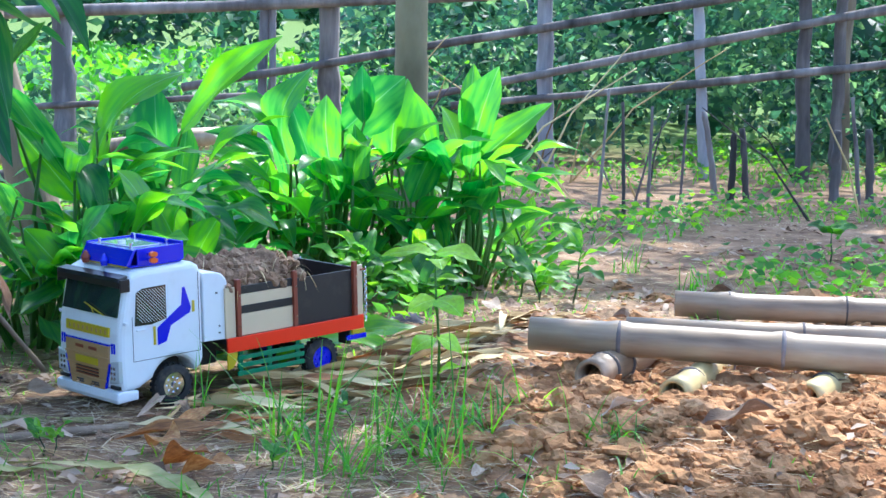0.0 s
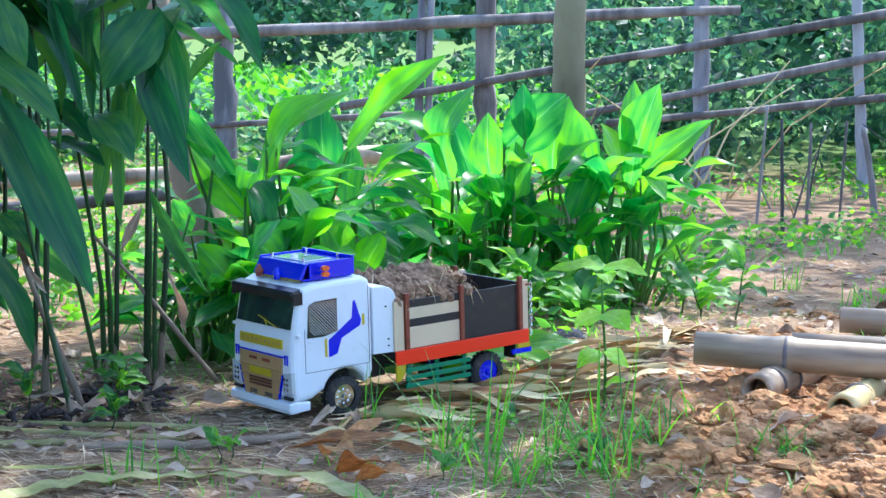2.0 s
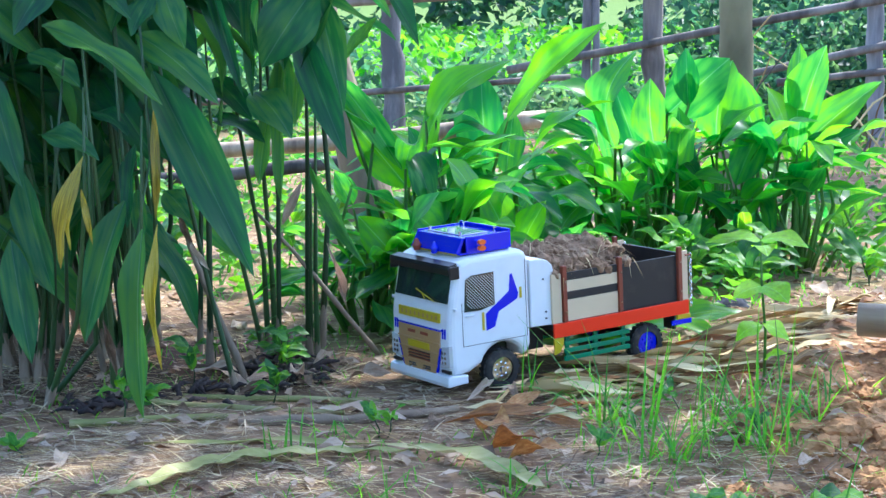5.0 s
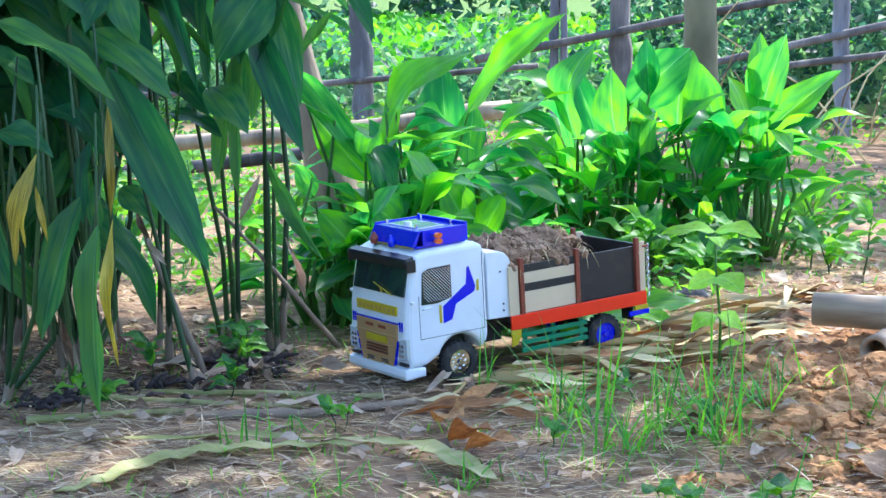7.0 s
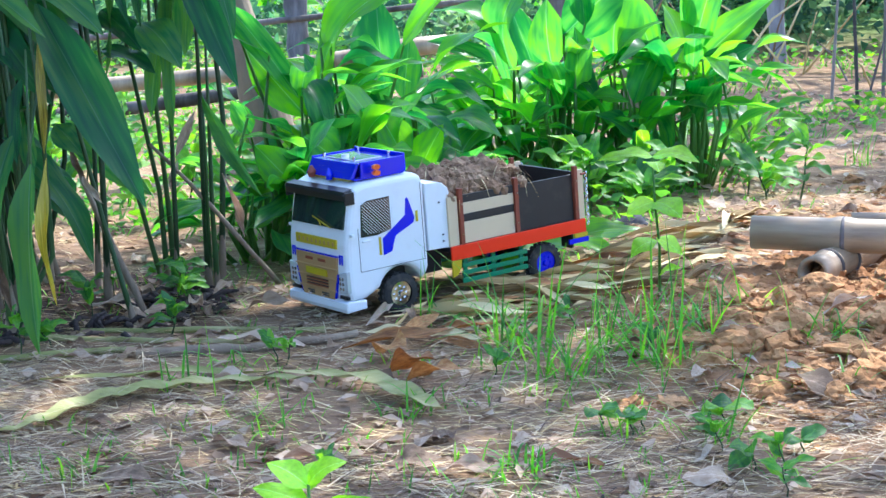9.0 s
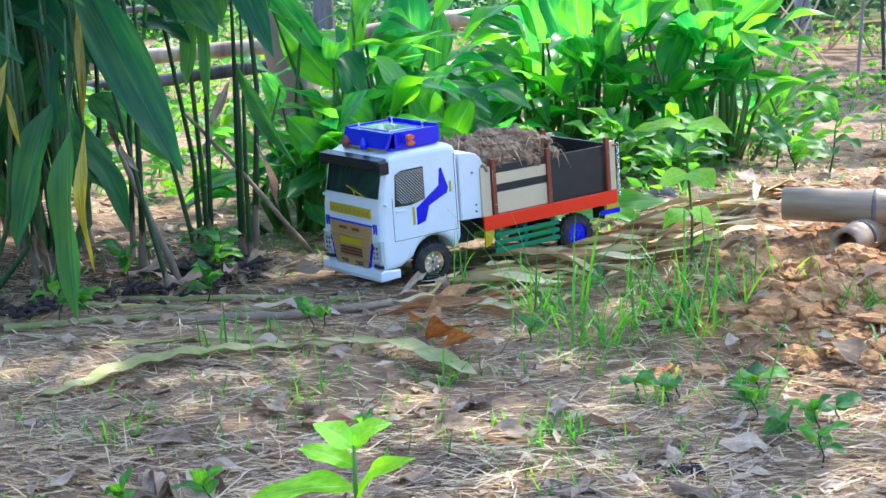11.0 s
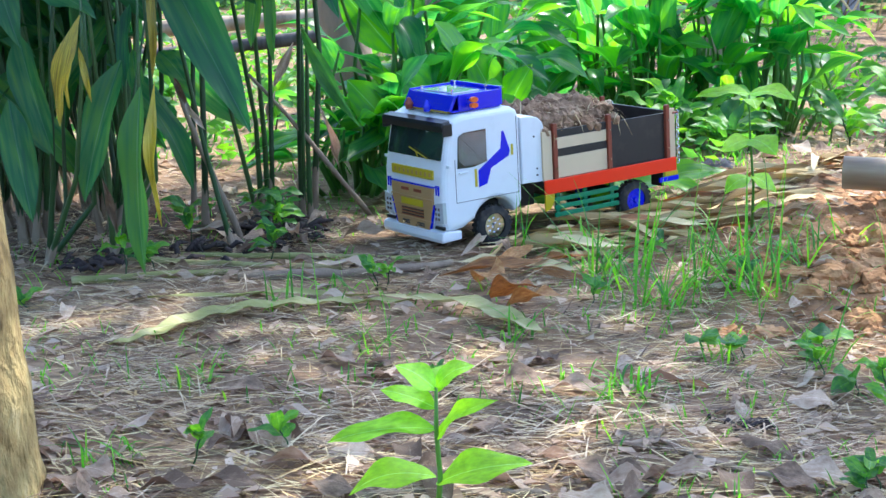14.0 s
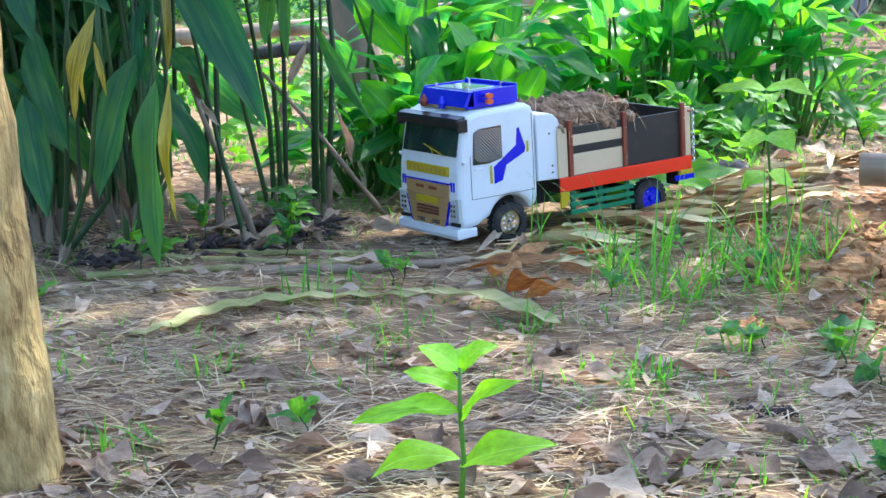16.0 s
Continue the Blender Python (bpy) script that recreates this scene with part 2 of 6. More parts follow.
def bm_mesh(name, bm, mat, smooth=False):
    me = bpy.data.meshes.new(name)
    bm.to_mesh(me)
    bm.free()
    me.materials.append(mat)
    if smooth:
        me.polygons.foreach_set("use_smooth", [True] * len(me.polygons))
    return me


def part(name, bm, mat, parent, label="", smooth=False):
    """Links a bmesh as one mesh object under a thing or a part."""
    return put(name, bm_mesh(name, bm, mat, smooth), parent, None, label)


def tube(path, radii, n=10, caps=True, wob=0.0, r=rng):
    """Verts and faces of a round, tapering tube along a path."""
    pts = [V(p) for p in path]
    vs, fs = [], []
    side = None
    for i, p in enumerate(pts):
        d = (pts[min(i + 1, len(pts) - 1)] - pts[max(i - 1, 0)]).normalized()
        if side is None:
            side = d.orthogonal().normalized()
        side = (side - d * side.dot(d)).normalized()
        up = d.cross(side)
        for k in range(n):
            a = 2 * math.pi * k / n
            q = radii[i] * (1 + wob * r.uniform(-1, 1))
            vs.append(p + side * math.cos(a) * q + up * math.sin(a) * q)
    for i in range(len(pts) - 1):
        for k in range(n):
            a, b = i * n + k, i * n + (k + 1) % n
            fs.append((a, b, b + n, a + n))
    if caps:
        fs.append(tuple(reversed(range(n))))
        fs.append(tuple(range((len(pts) - 1) * n, len(pts) * n)))
    return vs, fs


def join(*pieces):
    vs, fs = [], []
    for v, f in pieces:
        o = len(vs)
        vs += v
        fs += [tuple(i + o for i in q) for q in f]
    return vs, fs


def nz(x, y, s, seed=0.0):
    return noise.noise(V((x * s + seed * 7.3, y * s - seed * 3.1, seed)))


def smooth01(a, b, x):
    t = min(1.0, max(0.0, (x - a) / (b - a)))
    return t * t * (3 - 2 * t)


def ground_z(x, y):
    """Height of the soil: nearly level, dug-up earth to the side, small lumps."""
    z = 0.02 * nz(x, y, 0.9, 1) + 0.010 * nz(x, y, 3.0, 2) * smooth01(0.5, 1.5, y)
    z *= 1 - 0.5 * math.exp(-((x + 0.5) ** 2 + (y - 2.8) ** 2) / 0.25)
    heap = smooth01(-0.25, 0.10, x) * smooth01(2.22, 2.62, y) * (1 - smooth01(3.2, 4.2, y))
    z += 0.058 * heap
    rough = heap + 0.15
    if y < 6:
        z += rough * (0.022 * nz(x, y, 9, 3) + 0.020 * abs(nz(x, y, 20, 4)) + 0.010 * nz(x, y, 42, 5))
    z += 0.012 * math.exp(-((x + 0.36) ** 2 + (y - 3.02) ** 2) / 0.05)
    return z


def on_ground(x, y, up=0.0):
    return V((x, y, ground_z(x, y) + up))


def leaf_mesh(name, mat, seed, arch=0.12, fold=0.25, wave=0.03, nu=12, nv=4, shape=0.42, taper=0.9, ratio=0.27):
    """A leaf of unit length along x and unit width along y, arched upwards and folded on its midrib."""
    r = random.Random(seed)
    vs, fs = [], []
    ph, bend = r.uniform(0, 6), r.uniform(-0.12, 0.12)
    for i in range(nu + 1):
        u = i / nu
        w = (math.sin(math.pi * u ** (1.0 if shape == 0.5 else math.log(0.5) / math.log(shape))) ** taper) * 0.5
        if i == 0:
            w = 0.03
        z0 = arch * 4 * u * (1 - u)
        for k in range(-nv // 2, nv // 2 + 1):
            v = k / (nv / 2)
            e = wave * math.sin(9 * u + ph + (1.5 if v < 0 else 0)) * abs(v) ** 2
            vs.append((u, v * w + bend * 4 * u * (1 - u) * 0.3, z0 + (abs(v) * w * fold + e * w * 3) * ratio))
    m = nv + 1
    for i in range(nu):
        for k in range(nv):
            a = i * m + k
            fs.append((a, a + 1, a + 1 + m, a + m))
    return mesh_of(name, vs, fs, mat)


def leaf_pose(base, tip, width, face):
    """Pose for a unit leaf from its base to its tip, with its upper side towards face."""
    b, t = V(base), V(tip)
    d = t - b
    x = d.normalized()
    f = V(face)
    zz = f - x * f.dot(x)
    zz = zz.normalized() if zz.length > 1e-4 else x.orthogonal().normalized()
    y = zz.cross(x)
    L = d.length
    return Matrix(((x.x * L, y.x * width, zz.x * L, b.x), (x.y * L, y.y * width, zz.y * L, b.y),
                   (x.z * L, y.z * width, zz.z * L, b.z), (0, 0, 0, 1)))


def strips(spec, seg=4):
    """Many tapering ribbons (blades, straws) in one mesh: root, direction, length, width, droop."""
    vs, fs = [], []
    for p, d, ln, w, droop in spec:
        d = d.normalized()
        s = d.cross(V((0, 0, 1)))
        s = s.normalized() if s.length > 1e-3 else V((1, 0, 0))
        o = len(vs)
        for i in range(seg + 1):
            u = i / seg
            c = p + d * ln * u - V((0, 0, 1)) * droop * ln * u * u
            ww = w * (1 - u ** 1.6) * 0.5 + w * 0.04
            vs += [c - s * ww, c + s * ww]
        for i in range(seg):
            a = o + 2 * i
            fs.append((a, a + 1, a + 3, a + 2))
    return vs, fs


def scatter_leaves(spec):
    """Many small flat leaves in one mesh: place, along, across (vectors with their size)."""
    vs, fs = [], []
    for p, a, b in spec:
        o = len(vs)
        n = a.cross(b).normalized() * b.length * 0.25
        vs += [p - a * 0.5, p - b * 0.5 - a * 0.08 + n, p + a * 0.5, p + b * 0.5 - a * 0.08 + n, p + a * 0.05]
        fs += [(o, o + 1, o + 4), (o + 1, o + 2, o + 4), (o + 2, o + 3, o + 4), (o + 3, o, o + 4)]
    return vs, fs


def rdir(r, flat=1.0):
    while True:
        v = V((r.uniform(-1, 1), r.uniform(-1, 1), r.uniform(-1, 1) * flat))
        if 0.05 < v.length < 1:
            return v.normalized()


# ---- ground: one sheet, fine near the truck, wide towards the horizon ----
def ladder(fine_a, fine_b, step, far_a, far_b):
    xs = list(np.arange(fine_a, fine_b + 1e-6, step))
    s, x = step, fine_b
    while x < far_b:
        s *= 1.12
        x += s
        xs.append(x)
    s, x = step, fine_a
    while x > far_a:
        s *= 1.12
        x -= s
        xs.insert(0, x)
    return xs


gx, gy = ladder(-1.25, 0.95, 0.0105, -150, 150), ladder(1.35, 4.0, 0.0125, -60, 400)
gv = [(x, y, ground_z(x, y)) for y in gy for x in gx]
W_ = len(gx)
gf = [(j * W_ + i, j * W_ + i + 1, (j + 1) * W_ + i + 1, (j + 1) * W_ + i) for j in range(len(gy) - 1) for i in range(W_ - 1)]
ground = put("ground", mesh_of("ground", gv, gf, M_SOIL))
tagged(ground, "bare brown soil strewn with dry litter", "ground", "", "structure")


# ---- bamboo, fence, trunks ----
def culm(name, a, b, r0, r1, mat, label, category, nodes=(), hollow=False, group=""):
    """A cut bamboo pole with swollen joints, open at its first end."""
    a, b = V(a), V(b)
    L = (b - a).length
    ob = thing(name, Matrix.Translation(a) @ (b - a).to_track_quat("Z", "Y").to_matrix().to_4x4(), label, category, group)
    us = sorted({0.0, 1.0, *[i / 14 for i in range(15)], *[n + d for n in nodes for d in (-0.012, -0.004, 0.004, 0.012) if 0 < n + d < 1]})
    path, rad = [], []
    for u in us:
        swell = 1.0
        for n in nodes:
            e = abs(u - n)
            if e < 0.006:
                swell = 1.09
        path.append((0.004 * nz(u * 3, L, 1.0, r0 * 50), 0.004 * nz(L, u * 3, 1.0, r1 * 70), u * L))
        rad.append((r0 + (r1 - r0) * u) * swell)
    v, f = tube(path, rad, 18, caps=False)
    wall = 0.72
    n = 18
    o = len(v)
    v += [V(path[0]) + (q - V(path[0])) * wall for q in v[:n]]
    f += [(k, o + k, o + (k + 1) % n, (k + 1) % n) for k in range(n)]
    o2 = len(v)
    v += [q + V((0, 0, 0.05)) for q in v[o:o + n]]
    f += [(o + k, o2 + k, o2 + (k + 1) % n, o + (k + 1) % n) for k in range(n)]
    f.append(tuple(o2 + k for k in range(n)))
    f.append(tuple(range((len(path) - 1) * n, len(path) * n)))
    put("culm", mesh_of("culm", v, f, mat), ob)
    for nd in nodes:
        rr = (r0 + (r1 - r0) * nd)
        rv, rf = tube([(0, 0, nd * L - 0.004), (0, 0, nd * L - 0.0015), (0, 0, nd * L + 0.0015), (0, 0, nd * L + 0.004)],
                      [rr * 1.0, rr * 1.12, rr * 1.12, rr * 1.0], 18, caps=False)
        put("node_ring", mesh_of("node_ring", rv, rf, M_FENCE), ob, None, "darker ring at a joint")
    return ob


POLES = "cut bamboo poles on the ground"
culm("bamboo_pole", (0.090, 2.955, 0.118), (1.75, 2.70, 0.116), 0.0275, 0.034, M_BAMBOO,
     "thick dry bamboo pole lying across shorter pieces", "bamboo pole", (0.088, 0.245, 0.42, 0.6, 0.8), True, POLES)
culm("bamboo_pole", (0.258, 3.08, 0.112), (1.75, 2.96, 0.116), 0.020, 0.023, M_BAMBOO,
     "thinner dry bamboo pole behind a thick one", "bamboo pole", (0.2, 0.5), True, POLES)
culm("bamboo_pole", (0.380, 3.46, 0.094), (1.85, 3.36, 0.100), 0.025, 0.028, M_BAMBOO,
     "grey dry bamboo pole lying on raked earth", "bamboo pole", (0.07, 0.22, 0.4, 0.7), True, POLES)
culm("bamboo_pole", (0.183, 2.82, 0.080), (0.37, 3.24, 0.07), 0.026, 0.026, M_BAMBOO,
     "short hollow bamboo piece half sunk in soil under a pole", "bamboo pole", (0.14, 0.3, 0.6), True, POLES)
culm("bamboo_pole", (0.312, 2.77, 0.066), (0.48, 3.17, 0.07), 0.024, 0.024, M_BAMBOOYEL,
     "short yellow bamboo piece under a pole", "bamboo pole", (0.2, 0.6), True, POLES)
culm("bamboo_pole", (0.517, 2.77, 0.066), (0.72, 3.16, 0.07), 0.024, 0.024, M_BAMBOOYEL,
     "short yellow bamboo piece in loose soil", "bamboo pole", (0.2, 0.6), True, POLES)


def pole(name, path, r0, r1, mat, label, category, group="", knots=5, n=10, parent=None):
    """A crooked round timber with knots."""
    pts = [V(p) for p in path]
    rr = random.Random(int(abs(pts[0].x * 1000 + pts[-1].z * 77)))
    P, Rd = [], []
    steps = 14
    for i in range(steps + 1):
        u = i / steps * (len(pts) - 1)
        k = min(int(u), len(pts) - 2)
        q = pts[k].lerp(pts[k + 1], u - k)
        P.append(q + V((rr.uniform(-1, 1), rr.uniform(-1, 1), rr.uniform(-1, 1))) * r0 * 0.16)
        Rd.append((r0 + (r1 - r0) * i / steps) * (1 + rr.choice((0, 0, 0, 0.18)) + rr.uniform(-0.06, 0.06)))
    base = P[0].copy()
    v, f = tube([p - base for p in P], Rd, n, True, 0.04, rr)
    if parent is not None:
        return put(name, mesh_of(name, [q + base for q in v], f, mat), parent, None, label)
    ob = put(name, mesh_of(name, v, f, mat), None, Matrix.Translation(base))
    return tagged(ob, label, category, group)


fence = thing("fence", Matrix.Translation((0, 0, 0)), "rustic fence of grey posts and crooked wooden rails", "fence")
for x, zx, rad, mt, top in ((-1.665, -0.02, 0.042, M_POSTBLUE, 1.2), (-0.89, 0.01, 0.017, M_POSTBLUE, 1.1), (-0.85, 0.0, 0.015, M_POSTBLUE, 1.0),
                            (-0.60, -0.045, 0.040, M_FENCE, 1.2), (0.235, -0.04, 0.032, M_POSTBLUE, 1.1), (0.865, -0.09, 0.022, M_POSTBLUE, 1.1),
                            (1.24, -0.04, 0.026, M_FENCE, 1.1), (1.36, -0.01, 0.024, M_FENCE, 1.1), (-2.6, 0.0, 0.035, M_FENCE, 1.1), (1.9, 0, 0.03, M_FENCE, 1.1)):
    pole("post", [(x, 7.03, -0.1), (x + zx * 0.5, 7.03, 0.4), (x + zx * top, 7.03, top)], rad * 1.05, rad * 0.92, mt, "", "", parent=fence)
pole("rail", [(-3.332, 6.96, 0.459), (-1.907, 6.96, 0.560), (-0.677, 6.96, 0.645), (0.348, 6.96, 0.712)], 0.025, 0.019, M_FENCE, "", "", parent=fence)
pole("rail", [(-1.194, 6.965, 0.298), (-0.184, 6.965, 0.499), (0.863, 6.965, 0.701), (1.952, 6.965, 0.907)], 0.015, 0.020, M_FENCE, "", "", parent=fence)
pole("rail", [(-0.544, 6.98, 0.225), (-0.178, 6.98, 0.310), (1.175, 6.98, 0.611), (2.054, 6.98, 0.798)], 0.013, 0.018, M_FENCE, "", "", parent=fence)
pole("rail", [(-0.145, 6.99, 0.260), (0.554, 6.99, 0.345), (1.433, 6.99, 0.460), (2.259, 6.99, 0.580)], 0.013, 0.017, M_FENCE, "", "", parent=fence)
pole("rail", [(-3.325, 6.99, 0.101), (-1.938, 6.99, 0.190), (-1.242, 6.99, 0.250), (-0.944, 6.99, 0.274)], 0.014, 0.011, M_FENCE, "", "", parent=fence)

LOGS = "logs behind the plants"
pole("log", [(-2.941, 5.35, 0.049), (-2.081, 5.4, 0.109), (-1.456, 5.4, 0.149), (-0.800, 5.42, 0.242)], 0.026, 0.025, M_BAMBOO, "long grey pole propped low behind the plants", "log", LOGS)
pole("log", [(-2.941, 5.22, 0.000), (-1.991, 5.3, 0.034), (-1.175, 5.3, 0.138), (-0.860, 5.3, 0.167)], 0.021, 0.02, M_FENCE, "grey weathered log on the soil beside another", "log", LOGS)

STAKES = "stakes in the cleared strip"
for x, y, h, r0, lean in ((0.777, 6.36, 0.27, 0.012, -0.06), (0.82, 6.31, 0.20, 0.013, 0.0), (0.875, 6.29, 0.22, 0.012, -0.03), (1.186, 6.35, 0.22, 0.018, 0.0),
                          (1.344, 6.48, 0.22, 0.015, -0.02), (0.40, 5.68, 0.33, 0.006, -0.02), (0.505, 6.03, 0.30, 0.006, 0.0), (0.63, 6.2, 0.3, 0.005, 0.01),
                          (1.27, 6.3, 0.34, 0.008, -0.05), (0.33, 5.9, 0.36, 0.005, 0.02)):
    x, h = x + 0.045, h + 0.035
    pole("stake", [(x, y, ground_z(x, y) - 0.04), (x + lean * 0.5, y, h * 0.5), (x + lean, y, h)], r0, r0 * 0.8, M_FENCE,
         "thin grey stake driven into the soil", "stake", STAKES, n=8)


def tree(name, path, radii, mat, label, crown=None, seed=1):
    """A trunk, limbs and an out-of-view crown of many small leaves for shade."""
    rr = random.Random(seed)
    base = V(path[0])
    ob = thing(name, Matrix.Translation(base), label, "tree")
    P, Rd = [], []
    K = 26
    for i in range(K + 1):
        u = i / K * (len(path) - 1)
        k = min(int(u), len(path) - 2)
        P.append(V(path[k]).lerp(V(path[k + 1]), u - k) - base)
        q = radii[k] + (radii[k + 1] - radii[k]) * (u - k)
        Rd.append(q * (1 + 0.03 * math.sin(i * 2.1)))
    put("trunk", mesh_of("trunk", *tube(P, Rd, 28, True, 0.025, rr), mat), ob)
    if crown:
        c, size, count, leaf = crown
        top = P[-1]
        ends = []
        for i in range(9):
            e = V(c) - base + V((rr.uniform(-1, 1) * size[0], rr.uniform(-1, 1) * size[1], rr.uniform(-0.6, 0.8) * size[2])) * 0.8
            mid = top.lerp(e, 0.5) + V((0, 0, 0.15))
            put("limb", mesh_of("limb", *tube([top, mid, e], [radii[-1] * 0.7, 0.02, 0.006], 8), mat), ob)
            ends.append(e)
        spec = []
        lumps = [e + V((rr.gauss(0, 1) * size[0], rr.gauss(0, 1) * size[1], rr.gauss(0, 1) * size[2])) * 0.33 for e in ends for _ in range(5)]
        for i in range(count):
            l = rr.choice(lumps)
            p = l + V((rr.gauss(0, 0.16), rr.gauss(0, 0.16), rr.gauss(0, 0.1)))
            a = rdir(rr, 0.6)
            b = a.cross(rdir(rr)).normalized()
            s = leaf * rr.uniform(0.6, 1.3)
            spec.append((p, a * s, b * s * 0.45))
        put("crown", mesh_of("crown", *scatter_leaves(spec), M_BUSH), ob, None, "loose green crown out of view, added to cast shade")
    return ob


# crowns hang above the view, placed by where shade is wanted
tree("tree", [(-1.060, 4.38, -0.05), (-1.085, 4.38, 0.06), (-1.120, 4.38, 0.21), (-1.165, 4.38, 0.40), (-1.205, 4.38, 0.58), (-1.27, 4.4, 1.1), (-1.2, 4.45, 2.6)],
     [0.078, 0.066, 0.056, 0.038, 0.030, 0.028, 0.02], M_BARK, "leaning brown tree trunk swollen at its foot", ((-1.0, 4.6, 3.3), (1.1, 1.0, 0.5), 450, 0.16), 3)
tree("tree", [(-0.222, 5.5, -0.05), (-0.230, 5.5, 0.3), (-0.239, 5.5, 0.6), (-0.225, 5.5, 1.4), (-0.1, 5.3, 2.6)],
     [0.056, 0.052, 0.049, 0.045, 0.03], M_TRUNKGREEN, "straight smooth olive-grey tree trunk behind broad leaves", ((0.30, 4.4, 3.3), (1.25, 1.0, 0.45), 1500, 0.17), 5)
tree("tree", [(-0.796, 1.55, -0.05), (-0.801, 1.55, 0.05), (-0.817, 1.55, 0.25), (-0.834, 1.55, 0.48), (-0.89, 1.55, 1.3), (-0.82, 1.8, 2.4)],
     [0.074, 0.070, 0.067, 0.064, 0.055, 0.03], M_BARKOLIVE, "rough yellow-brown tree trunk close by", ((-0.4, 2.5, 3.2), (1.1, 1.0, 0.4), 480, 0.18), 8)


# its crown is an unseen addition that shades the strip before the fence
tree("tree", [(1.50, 7.6, -0.05), (1.47, 7.6, 0.5), (1.52, 7.55, 1.4), (1.75, 7.4, 2.7)],
     [0.036, 0.034, 0.032, 0.025], M_BARK, "slim dark tree trunk at the edge of the woods", ((1.75, 7.5, 3.4), (1.6, 1.5, 0.45), 2600, 0.17), 17)


# ---- distance: clearing, bushes, woods ----
def thicket(name, boxes, count, size, mat, label, seed):
    """Bushy growth in lumps: one object of many small leaves."""
    rr = random.Random(seed)
    lumps = []
    for (x0, x1, y0, y1, z0, z1, n) in boxes:
        for _ in range(n):
            lumps.append((V((rr.uniform(x0, x1), rr.uniform(y0, y1), rr.uniform(z0, z1))), rr.uniform(0.12, 0.4)))
    spec = []
    for i in range(count):
        c, rad = rr.choice(lumps)
        p = c + rdir(rr) * rad * rr.random() ** 0.4
        if p.z < 0.02:
            p.z = rr.uniform(0.02, 0.2)
        a = rdir(rr, 0.7)
        b = a.cross(rdir(rr)).normalized()
        s = size * rr.uniform(0.5, 1.5)
        spec.append((p, a * s, b * s * rr.uniform(0.4, 0.7)))
    ob = put(name, mesh_of(name, *scatter_leaves(spec), mat))
    return tagged(ob, label, "bushes", "", "stuff")


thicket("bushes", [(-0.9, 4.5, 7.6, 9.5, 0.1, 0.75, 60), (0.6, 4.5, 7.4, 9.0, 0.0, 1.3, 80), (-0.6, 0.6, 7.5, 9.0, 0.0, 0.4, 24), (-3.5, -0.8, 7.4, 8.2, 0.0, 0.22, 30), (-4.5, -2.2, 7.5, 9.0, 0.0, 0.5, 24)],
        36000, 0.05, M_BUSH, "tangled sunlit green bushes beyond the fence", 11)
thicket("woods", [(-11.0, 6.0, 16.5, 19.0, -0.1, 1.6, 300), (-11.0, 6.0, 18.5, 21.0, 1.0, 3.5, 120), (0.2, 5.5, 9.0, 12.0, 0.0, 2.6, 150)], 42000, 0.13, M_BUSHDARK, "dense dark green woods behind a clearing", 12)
# ring of woods out of view, added so the windscreen reflects green
thicket("woods", [(-9, 9, -8.0, -5.0, 0.0, 1.5, 160), (-8, -5, -5, 4, 0, 1.8, 80), (5, 8, -5, 6, 0, 1.8, 80)], 9000, 0.34, M_BUSHDARK, "unseen green woods added round the clearing for reflections", 14)
far = put("backdrop", mesh_of("backdrop", [(-90, 60, -1), (90, 60, -1), (90, 62, 14), (-90, 62, 14)], [(0, 1, 2, 3)], M_BUSHDARK))
tagged(far, "hazy dark tree line", "backdrop", "", "structure")
field = thicket("field", [(-8, 0.5, 8.6, 17.0, -0.2, -0.1, 300)], 9000, 0.10, M_GRASS, "sunlit pale green grass in a clearing", 13)


# ---- broad-leaved ginger plants ----
LEAVES = {}
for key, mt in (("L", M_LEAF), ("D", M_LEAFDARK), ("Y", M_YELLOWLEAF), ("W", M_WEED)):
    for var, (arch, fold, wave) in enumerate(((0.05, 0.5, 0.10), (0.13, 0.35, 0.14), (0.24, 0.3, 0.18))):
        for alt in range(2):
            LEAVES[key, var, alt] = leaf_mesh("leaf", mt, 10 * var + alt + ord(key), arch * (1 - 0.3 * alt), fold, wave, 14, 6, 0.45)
FACES = {"c": (0.1, -0.9, 0.45), "u": (0.0, -0.45, 0.9), "d": (0, -0.8, -0.3)}
LABELS = {"L": "ginger plant with broad sunlit bright green leaves", "D": "tall ginger plant with hanging shaded dark green leaves",
          "W": "low plant with narrow pale green leaves"}
plant_no = 0


